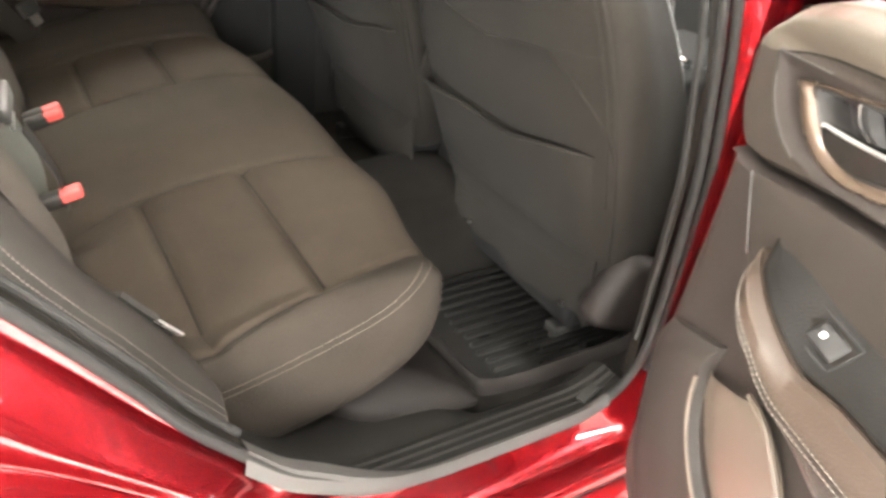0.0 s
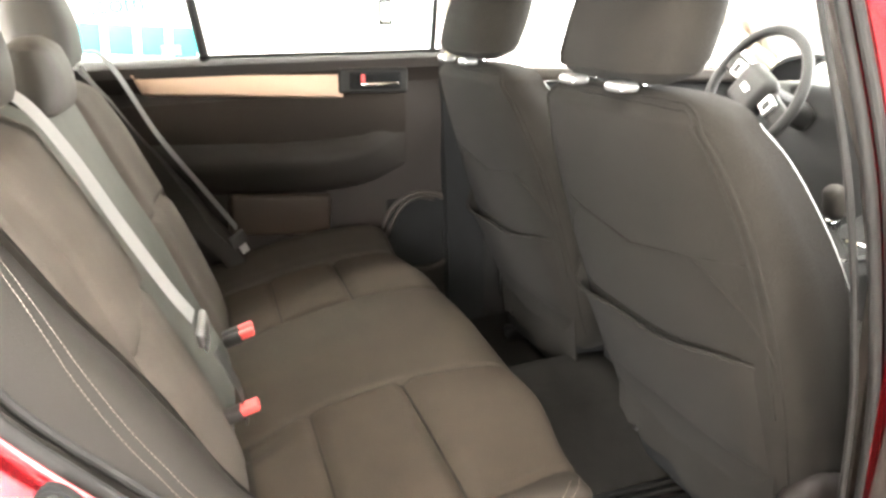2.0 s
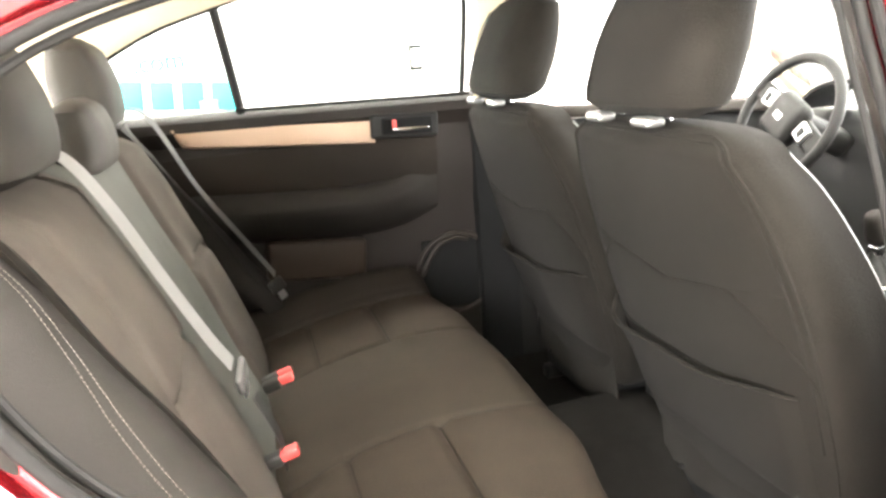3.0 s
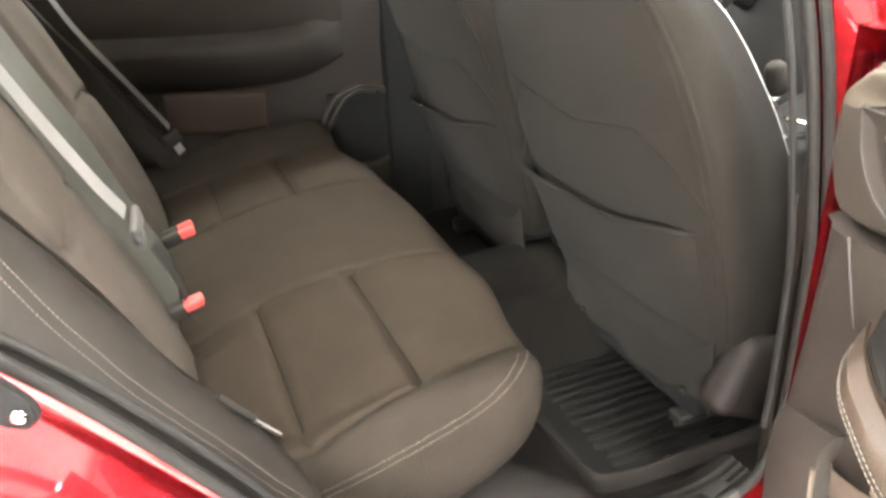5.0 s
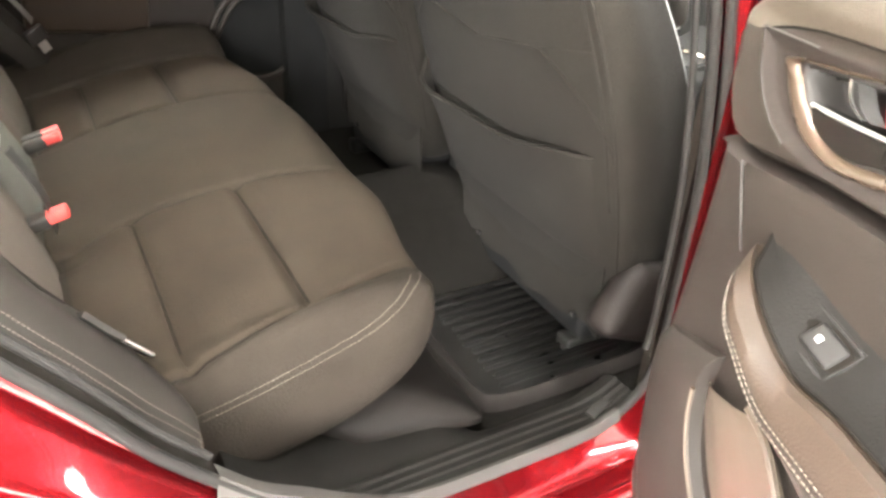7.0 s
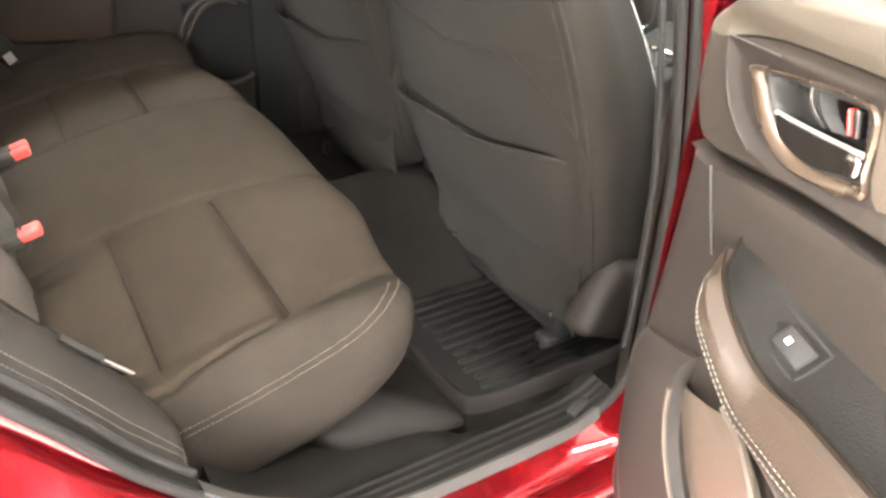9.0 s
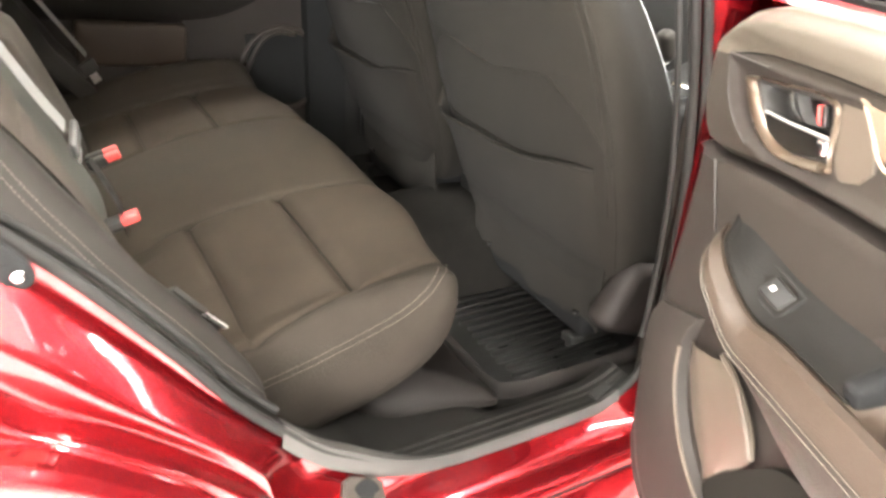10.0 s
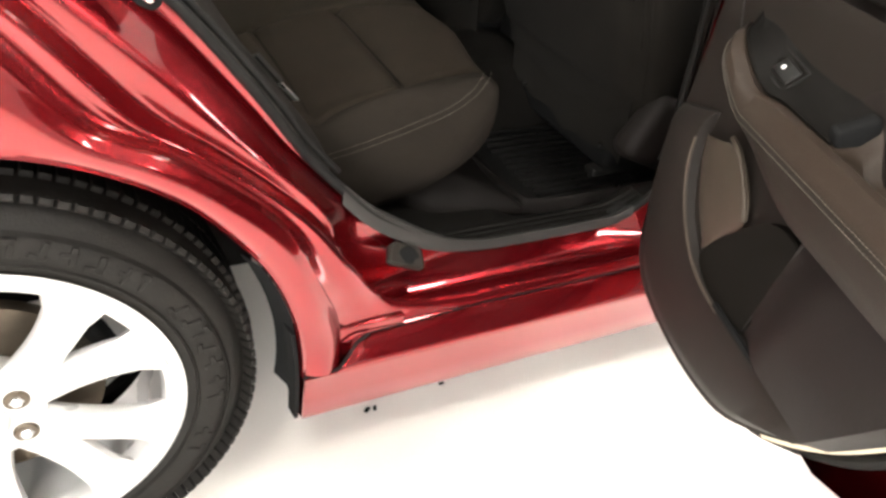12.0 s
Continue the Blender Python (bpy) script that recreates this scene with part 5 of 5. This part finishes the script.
pane("window_pane", [(0.0, fry(1.14) + 0.01, 1.14), (1.03, fry(1.14) + 0.01, 1.14), (1.03, fry(1.42) + 0.01, 1.42), (0.47, fry(1.43) + 0.01, 1.43), (0.1, fry(1.3) + 0.01, 1.3)], fdoor)
part("glass_sticker", rbox(0.045, 0.0015, 0.022, 0.0095, Matrix.Translation((0.335, fry(1.165) + 0.004, 1.168)), 3), WHITEP, fdoor, "small oval sticker on the glass")

# ---- near rear door, swung open ----
ANG = 71
DOOR = Matrix(((-math.cos(radians(ANG)), -math.sin(radians(ANG)), 0, 0.9963), (-math.sin(radians(ANG)), math.cos(radians(ANG)), 0, -0.9039), (0, 0, 1, 0), (0, 0, 0, 1)))
odoor = thing("rear_door", "red rear door swung open, dark trim with stitched armrest", "car door")
odoor.matrix_basis = Matrix.Translation((0.9963, -0.9039, 0))
LOC = Matrix.Translation((-0.9963, 0.9039, 0)) @ DOOR


def dpart(name, bm, material, label="", parent=None, **k):
    """A part of the open door; its points are (along the door, inwards, up)."""
    bmesh.ops.transform(bm, matrix=LOC, verts=bm.verts)
    return part(name, bm, material, parent or odoor, label, **k)


# lower outline of the trim: along the door, height
BOT = spline([(0.0, 0, 0.76), (0.002, 0, 0.64), (0.008, 0, 0.54), (0.034, 0, 0.452), (0.075, 0, 0.412), (0.14, 0, 0.397), (0.24, 0, 0.396), (0.34, 0, 0.411), (0.41, 0, 0.444), (0.51, 0, 0.527), (0.58, 0, 0.618), (0.67, 0, 0.755), (0.75, 0, 0.87), (0.82, 0, 1.0)], 5)


LOW = [(p.x, p.z) for p in BOT]


def low(u):
    return 0.78 if u < 0 else along(LOW, u)


def inside(outline, u, z):
    """Distance to an outline, above zero inside it."""
    best, odd = 1e9, False
    for (a, b), (c, d) in zip(outline, outline[1:] + outline[:1]):
        k = ((u - a) * (c - a) + (z - b) * (d - b)) / max(1e-12, (c - a) ** 2 + (d - b) ** 2)
        k = min(1.0, max(0.0, k))
        best = min(best, (u - a - k * (c - a)) ** 2 + (z - b - k * (d - b)) ** 2)
        if (b > z) != (d > z) and u < a + (z - b) * (c - a) / (d - b):
            odd = not odd
    return math.sqrt(best) * (1 if odd else -1)


GAP = [(0.018, 0.923), (0.055, 0.921), (0.155, 0.934), (0.233, 0.939), (0.5, 0.948), (0.85, 0.955)]
# lower panel: a dark front strip, then the soft insert behind an upright edge
us = [0.002, 0.008, 0.016, 0.026, 0.038] + [0.05 + 0.02 * i for i in range(39)]
rows = []
for u in us:
    zb, zg = low(u), along(GAP, u) - 0.004
    r = [(u, -0.03, zb - 0.005), (u, -0.012, zb - 0.002)]
    for k in range(19):
        t = k / 18
        z = zb + 0.006 + (zg - 0.012 - zb) * t
        r.append((u, 0.002 + 0.012 * smoothstep(0.9, 0.6, z) - 0.016 * smoothstep(0.024, 0.0, u), z))
    r += [(u, -0.004, zg - 0.003), (u, -0.014, zg), (u, -0.03, zg + 0.002)]
    rows.append(r)
dpart("door_panel", loft(rows), PANELTRIM, "moulded dark door panel")


def insert_row(z):
    """The soft insert above the armrest, hollowed towards it."""
    a = along([(0.80, 0.114), (0.844, 0.093), (0.918, 0.058)], z)
    top = smoothstep(0.925, 0.905, z)
    return [(a, 0.0, z), (a + 0.002, 0.0055 * top, z)] + [(a + 0.006 + (0.80 - a) * k / 24, (0.0065 - 0.016 * smoothstep(0.30, 0.50, a + 0.8 * k / 24) * smoothstep(0.92, 0.82, z)) * top, z + along(GAP, a + 0.8 * k / 24) - 0.921 if k else z) for k in range(25)]


dpart("door_insert", loft([insert_row(0.795 + 0.121 * i / 16) for i in range(17)]), INSERT, "soft grey door insert")
# a pale tube paints the light caught along the insert's upright edge
dpart("insert_edge", tube([(0.057, 0.0055, 0.917), (0.074, 0.0065, 0.882), (0.094, 0.0065, 0.842)], 0.0014, 6), LIPGREY)

# upper panel: one moulding with a long recess for the handle cup and the strip
TOPZ = [(-0.020, 1.018), (-0.014, 1.026), (-0.010, 1.036), (-0.002, 1.048), (0.010, 1.058), (0.025, 1.067), (0.045, 1.077), (0.072, 1.086), (0.11, 1.092), (0.20, 1.096), (0.85, 1.10)]
FOOT = [(-0.020, 1.010), (-0.004, 0.978), (0.008, 0.950), (0.018, 0.932), (0.028, 0.924), (0.055, 0.922), (0.155, 0.936), (0.233, 0.941), (0.5, 0.950), (0.85, 0.957)]
RECESS = [(0.034, 1.031), (0.040, 1.012), (0.047, 0.996), (0.060, 0.978), (0.078, 0.963), (0.10, 0.952), (0.14, 0.946), (0.19, 0.951), (0.30, 0.957), (0.86, 0.963), (0.86, 1.050), (0.30, 1.043), (0.19, 1.036), (0.11, 1.033)]
RIM = [(0.073, 1.017), (0.076, 1.008), (0.082, 0.997), (0.091, 0.985), (0.102, 0.975), (0.115, 0.966), (0.136, 0.958), (0.17, 0.956), (0.228, 0.967), (0.228, 0.985), (0.216, 1.031), (0.14, 1.027)]
CUP = [(0.090, 1.017), (0.097, 1.005), (0.104, 0.996), (0.113, 0.987), (0.133, 0.974), (0.17, 0.967), (0.222, 0.978), (0.219, 0.995), (0.207, 1.028), (0.14, 1.023)]


def upper_w(u, z):
    zt = along(TOPZ, u)
    w = 0.002 + 0.010 * smoothstep(1.040, 1.068, z) * smoothstep(-0.01, 0.06, u) - 0.020 * smoothstep(zt - 0.020, zt, z) ** 2
    w -= 0.016 * smoothstep(0.012, 0.0, z - along(FOOT, u)) + 0.008 * smoothstep(0.006, -0.016, u)
    d = inside(RECESS, u, z)
    w -= 0.004 * smoothstep(0.0, 0.014, d) - 0.0015 * groove(d + 0.001, 0.003)
    if 0.05 < u < 0.25:
        c = inside(CUP, u, z)
        w -= 0.026 * smoothstep(0.0, 0.012, c)
    return w


uu = [-0.0196 + 0.0022 * i for i in range(124)] + [0.26 + 0.02 * i for i in range(30)]
rows, kinds = [], []
for u in uu:
    z0, z1 = along(FOOT, u), along(TOPZ, u)
    zs = [z0 + (z1 - z0) * k / 70 for k in range(71)]
    rows.append([(u, -0.03, z0)] + [(u, upper_w(u, z), z) for z in zs] + [(u, -0.03, z1 + 0.003), (u, -0.055, z1 + 0.003), (u, -0.062, z1 - 0.01)])
    # index 3 paints the top as lit, index 1 the recess as shaded
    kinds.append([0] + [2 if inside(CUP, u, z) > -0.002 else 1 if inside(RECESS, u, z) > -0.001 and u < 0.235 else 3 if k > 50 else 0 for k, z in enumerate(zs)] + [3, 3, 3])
rows = [[(rows[0][0][0] - 0.002, -0.03, p[2]) for p in rows[0]]] + rows
kinds = [kinds[0]] + kinds
upper = dpart("upper_panel", loft(rows, index=lambda i, j: kinds[i][j]), [BROWNTRIM, PANELTRIM, BELTBLACK, LITPAD], "padded upper door panel with a bronze-rimmed handle cup")


def even(outline, n):
    """A closed outline stepped evenly, corners softened."""
    P = spline([(u, 0, z) for u, z in outline], 8, True)
    L = [0.0]
    for a, b in zip(P, P[1:] + P[:1]):
        L.append(L[-1] + (b - a).length)
    out, k = [], 0
    for i in range(n):
        d = L[-1] * i / n
        while L[k + 1] < d:
            k += 1
        out.append(P[k].lerp(P[(k + 1) % len(P)], (d - L[k]) / max(1e-9, L[k + 1] - L[k])))
    return out


ro, ri = even(RIM, 90), even(CUP, 90)
dpart("cup_rim", loft([[(a.lerp(b, t).x, w, a.lerp(b, t).z) for a, b in zip(ro, ri)] for t, w in ((-0.06, -0.009), (0.0, 0.0008), (0.25, 0.0032), (0.6, 0.0024), (0.95, -0.002), (1.12, -0.012))], close_cols=True), BRONZE, "bronze-tinted glossy cup rim")
dpart("glass_seal", tube([(0.0, -0.066, 1.105), (0.45, -0.066, 1.106), (0.85, -0.066, 1.105)], 0.007, 8), RUBBER, "black glass run seal")
# a dark tube paints the shade in the crease under the pad
crease = [(u, along(FOOT, u) + (along(TOPZ, u) - along(FOOT, u)) * 50.5 / 70) for u in [0.03 + 0.02 * i for i in range(40)]]
dpart("pad_crease", tube([(u, upper_w(u, z) - 0.0002, z) for u, z in crease], 0.0012, 6), SEAM_AND_SHADE)
# a pale tube paints the thin highlight round the recess
dpart("recess_edge", tube([(u, 0.0035, z) for u, z in ((0.11, 1.0345), (0.034, 1.0325), (0.039, 1.012), (0.046, 0.995), (0.059, 0.977), (0.077, 0.962), (0.10, 0.951))], 0.0011, 6), LIPGREY)
dpart("door_handle", prism([(p.x, p.z) for p in spline([(0.113, 0, 0.990), (0.16, 0, 0.9925), (0.204, 0, 0.9955), (0.220, 0, 0.997), (0.2225, 0, 0.981), (0.206, 0, 0.976), (0.165, 0, 0.9675), (0.130, 0, 0.974)], 4, True)], -0.014, -0.001, 0.004), HANDLE, "chrome pull handle")
dpart("handle_end", rbox(0.015, 0.009, 0.016, 0.004, pose(0.2135, -0.0005, 0.987, 0, -3, 0)), HANDLE)
# an added silver tube paints the glint along the handle's top edge
dpart("handle_lip", tube(spline([(0.114, -0.003, 0.9905), (0.16, -0.001, 0.9930), (0.204, -0.001, 0.9960), (0.219, -0.002, 0.9970)], 5), 0.0019, 6), SILVER, "silver tube for the glint on the handle's upper edge")
dpart("lock_lever", loft([[(u, -0.022, z), (u + 0.001, -0.006, z), (u + 0.010, -0.004, z), (u + 0.022, -0.010, z)] for u, z in ((0.143, 1.021), (0.147, 1.015), (0.152, 1.009), (0.158, 1.004), (0.168, 0.999))]), DARKTRIM)
dpart("lock_lever_edge", tube(spline([(0.1435, -0.006, 1.021), (0.150, -0.004, 1.011), (0.157, -0.004, 1.004), (0.170, -0.005, 0.998)], 5), 0.0017, 6), HANDLE)
dpart("lock_mark", rbox(0.003, 0.008, 0.019, 0.001, pose(0.1925, -0.006, 1.012, 0, -22, 0), 1), BUCKLERED, "red lock marker")
dpart("lock_tab", rbox(0.007, 0.010, 0.022, 0.003, pose(0.200, -0.006, 1.013, 0, -18, 0), 2), HANDLE)
dpart("trim_end", prism([(0.219, 1.036), (0.244, 1.043), (0.256, 1.031), (0.266, 1.018), (0.279, 1.003), (0.284, 0.988), (0.270, 0.972), (0.246, 0.965), (0.236, 0.972), (0.233, 0.985)], -0.008, 0.0005, 0.003), LIGHTTRIM, "champagne end piece")
strip = [(0.246, 1.042, 1.0445), (0.258, 1.031, 1.0443), (0.267, 1.021, 1.0441), (0.274, 1.013, 1.044), (0.281, 1.005, 1.0438), (0.288, 0.9995, 1.0436), (0.298, 0.996, 1.0434), (0.327, 0.995, 1.043)] + [(0.36 + 0.05 * i, 0.997 + 0.0035 * i, 1.0425 + 0.001 * i) for i in range(10)]
dpart("trim_strip", slab([[(u, -0.006, z0), (u, 0.002, z0 + 0.12 * (z1 - z0)), (u, 0.005, (z0 + z1) / 2), (u, 0.003, z1 - 0.12 * (z1 - z0)), (u, -0.006, z1)] for u, z0, z1 in strip], (0, -0.004, 0)), STRIPDIM, "champagne metallic strip")
dpart("strip_edge", tube(spline([(u, 0.0015, z0) for u, z0, z1 in strip], 3), 0.0013, 6), CHAMPAGNE, "bright edge of the strip")


# armrest: rounded nose at the front, pad along the door
def armrest_row(u):
    g = smoothstep(0.114, 0.200, u) ** 0.5
    bowl = smoothstep(0.385, 0.43, u)
    zi = 0.884 - 0.08 * (min(u, 0.36) - 0.13) - 0.050 * bowl
    zt = 0.805 + 0.046 * (1 - smoothstep(0.155, 0.27, u))
    zb = 0.735 + 0.060 * (1 - smoothstep(0.17, 0.40, u))
    zc = zt + 0.027 - 0.017 * (1 - smoothstep(0.20, 0.31, u))
    pts = [(-0.004, zi), (0.020, zi * 0.52 + zc * 0.48 - 0.008 - 0.006 * bowl), (0.0465, zc), (0.053, zc + 0.0035), (0.061, max(zc + 0.001, zt + 0.012) * 0.7 + zc * 0.3), (0.068, zt + 0.009), (0.072, zt), (0.0715, zt - 0.012), (0.066, (zt + zb) / 2), (0.056, zb + 0.008), (0.048, zb), (0.0, zb + 0.006)]
    return [(u, w * (0.12 + 0.88 * g), z) for w, z in pts]


arows = [armrest_row(0.116 + 0.67 * (i / 90) ** 1.3) for i in range(91)]
dpart("armrest", loft(arows, caps=True, index=lambda i, j: 0 if j < 6 else 1), [ARMVINYL, BROWNTRIM], "padded vinyl armrest with pale stitching")
for k, j in ((0.15, 6), (0.75, 6)):
    dpart("stitching", dashes([Vector(r[j]).lerp(Vector(r[j + 1]), k) + Vector((-0.0004, 0.0013, 0.0006)) for r in arows]), STITCH, "pale double stitching")
# switch panel let into the armrest
sp = []
for i in range(25):
    u = 0.128 + 0.257 * i / 24
    r_ = [Vector(p) for p in armrest_row(u)]
    k = max(0.06, smoothstep(0.120, 0.158, u)) ** 0.5
    line = [r_[0], r_[0].lerp(r_[1], 0.5), r_[1], r_[1].lerp(r_[2], 0.5), r_[2].lerp(r_[1], 0.06)]
    sp.append([line[0] + (q - line[0]) * k + Vector((0, 0.001, 0.0035)) for q in line])
panel = dpart("switch_panel", slab(sp, (0, -0.001, -0.005)), SCUFF, "black switch panel")
dpart("panel_edge", tube([r[-1] + Vector((0, 0.0008, 0.0)) for r in sp], 0.0016, 6), SEAM_AND_SHADE)
swm = pose(0.229, 0.0205, 0.8485, -43, 6, 0) @ Matrix.Scale(0.86, 4)
dpart("switch_well", rbox(0.098, 0.040, 0.004, 0.0018, swm @ Matrix.Translation((-0.006, 0, 0.0015)), 2), SEAM_AND_SHADE)
for du, dw, su, sw in ((-0.006, 0.0195, 0.100, 0.003), (-0.006, -0.0195, 0.100, 0.003), (0.043, 0, 0.003, 0.038), (-0.055, 0, 0.003, 0.038)):
    dpart("well_edge", rbox(su, sw, 0.005, 0.0012, swm @ Matrix.Translation((du, dw, 0.003)), 2), DARKTRIM)
dpart("window_switch", rbox(0.040, 0.027, 0.010, 0.004, swm @ pose(0.016, 0, 0.0030, 0, 9, 0), 3), DARKTRIM, "window switch with white mark")
dpart("switch_mark", rbox(0.0055, 0.006, 0.001, 0.0004, swm @ pose(0.010, 0, 0.0095, 0, 9, 0), 1), WHITEP)
dpart("pull_pocket", rbox(0.020, 0.046, 0.046, 0.006, pose(0.384, 0.020, 0.838, -22, 0, 0), 3), LINER, "dark end of the switch panel")

# bottle pocket at the lower front
bo = spline([(0.008, 0, 0.665), (0.012, 0, 0.60), (0.022, 0, 0.52), (0.046, 0, 0.458), (0.085, 0, 0.421), (0.15, 0, 0.405), (0.24, 0, 0.403), (0.34, 0, 0.418), (0.41, 0, 0.451), (0.51, 0, 0.534)], 5)
bi = spline([(0.118, 0, 0.70), (0.122, 0, 0.665), (0.138, 0, 0.628), (0.168, 0, 0.592), (0.206, 0, 0.566), (0.25, 0, 0.552), (0.30, 0, 0.549), (0.36, 0, 0.551), (0.44, 0, 0.553), (0.535, 0, 0.566)], 5)
rim = [[(a.x, 0.0, a.z), (a.lerp(b, 0.12).x, 0.022, a.lerp(b, 0.12).z), (a.lerp(b, 0.3).x, 0.032, a.lerp(b, 0.3).z), (a.lerp(b, 0.85).x, 0.033, a.lerp(b, 0.85).z), (a.lerp(b, 0.97).x, 0.028, a.lerp(b, 0.97).z), (b.x, 0.010, b.z)] for a, b in zip(bo, bi)]
cap = [[(u + 0.012 * (1 - k), w * k, z + dz) for u, w, z in rim[0]] for k, dz in ((0.0, 0.045), (0.55, 0.040), (0.85, 0.026), (0.97, 0.012))]
dpart("pocket_border", loft(cap + rim), PANELTRIM, "raised border of the door pocket")
dpart("pocket_rim", tube([(p.x, 0.031, p.z) for p in bi[:32]], 0.0026, 6), LIGHTTRIM)
dpart("pocket_groove", tube([(p.x, 0.030, p.z + 0.004) for p in bi[30:]], 0.0045, 6), LINER)
left = spline([(0.112, 0, 0.705), (0.120, 0, 0.668), (0.150, 0, 0.612), (0.206, 0, 0.570)], 4)
right = spline([(0.190, 0, 0.728), (0.232, 0, 0.722), (0.276, 0, 0.672), (0.236, 0, 0.606)], 4)
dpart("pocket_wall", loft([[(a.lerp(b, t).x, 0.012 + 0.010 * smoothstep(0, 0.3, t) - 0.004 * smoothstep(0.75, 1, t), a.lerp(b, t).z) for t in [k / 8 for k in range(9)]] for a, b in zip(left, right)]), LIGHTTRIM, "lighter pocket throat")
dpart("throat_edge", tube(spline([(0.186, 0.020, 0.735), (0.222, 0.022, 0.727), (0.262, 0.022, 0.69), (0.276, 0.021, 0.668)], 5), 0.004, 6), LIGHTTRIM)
# a solid black shape paints the shade inside the pocket's mouth
dpart("pocket_mouth", prism([(p.x, p.z) for p in spline([(0.216, 0, 0.572), (0.240, 0, 0.614), (0.274, 0, 0.652), (0.312, 0, 0.690), (0.350, 0, 0.706), (0.385, 0, 0.70), (0.380, 0, 0.63), (0.362, 0, 0.566), (0.345, 0, 0.548), (0.30, 0, 0.546), (0.25, 0, 0.549)], 3, True)], 0.010, 0.0225, 0.0015), SEAM_AND_SHADE, "pocket mouth filled in black for its shade")
# lower pocket: a bulged face with a straight front edge
pk = []
for i in range(17):
    t = i / 16
    z = 0.560 + 0.195 * t
    u0 = 0.356 + 0.036 * t
    u1 = along([(p.z, p.x) for p in BOT[40:]], z + 0.002) + 0.001
    pk.append([(u0, 0.014, z), (u0 + 0.002, 0.024, z)] + [(u0 + 0.004 + (u1 - u0 - 0.004) * k / 16, (0.025 + 0.022 * smoothstep(0, 0.35, k / 16)) * (0.8 + 0.2 * math.sin(math.pi * min(1.0, t * 1.2))), z) for k in range(16)] + [(u1, 0.012, z)])
dpart("map_pocket", loft(pk, caps=False), POCKET, "bulged lower door pocket")
edge = [p for p in BOT if p.x > 0.44]
# cream colour paints the floor's bounced light on the trim's lower turn
dpart("panel_hem", loft([[(p.x - 0.004, 0.010, p.z + 0.004), (p.x + 0.001, 0.004, p.z - 0.003), (p.x + 0.001, -0.014, p.z - 0.007), (p.x - 0.003, -0.036, p.z - 0.006)] for p in edge]), HEADLINER, "door panel's lower edge, painted cream for light off the floor")
# outer steel: red shell behind the trim, with seal
sh = []
for u in [-0.05 + 0.05 * i for i in range(19)]:
    zb = 0.362 + 0.95 * max(0.0, u - 0.52) ** 1.1
    sh.append([(u, -0.035, zb + 0.105), (u, -0.05, zb + 0.085), (u, -0.085, zb + 0.035), (u, -0.108, zb + 0.012), (u, -0.116, zb + 0.016), (u, -0.125, 0.6 if zb < 0.55 else zb + 0.06), (u, -0.13, 0.8 if zb < 0.75 else zb + 0.1), (u, -0.115, 0.98 if zb < 0.9 else 1.05), (u, -0.08, 1.09), (u, -0.03, 1.09)])
dpart("outer_shell", loft(sh, caps=True), RED, "glossy red outer skin")
dpart("door_seal", tube([(p.x, -0.047, p.z - 0.022) for p in BOT if p.x > 0.36], 0.008, 8), RUBBER)
dpart("front_flange", loft([[(-0.012, -0.03, z), (-0.02, -0.05, z), (-0.05, -0.07, z), (-0.052, -0.11, z)] for z in (0.40, 0.55, 0.75, 0.95, 1.09)]), RED)
dpart("front_seal", tube([(-0.026, -0.056, 0.60), (-0.028, -0.056, 0.80), (-0.030, -0.058, 1.06)], 0.009, 8), RUBBER)
# window frame and glass above the belt
dpart("window_frame", tube(spline([(0.0, -0.05, 1.10), (0.03, -0.02, 1.25), (0.08, 0.035, 1.41), (0.16, 0.05, 1.455), (0.5, 0.05, 1.455), (0.75, 0.03, 1.39), (0.95, -0.01, 1.22), (1.0, -0.04, 1.11)], 6), 0.018, 8), RED)
wp = pane("window_pane", [LOC @ Vector(p) for p in ((0.01, -0.055, 1.11), (0.98, -0.055, 1.11), (0.75, 0.025, 1.39), (0.5, 0.045, 1.45), (0.12, 0.045, 1.44))], odoor, thick=(0.003, 0.003, 0))
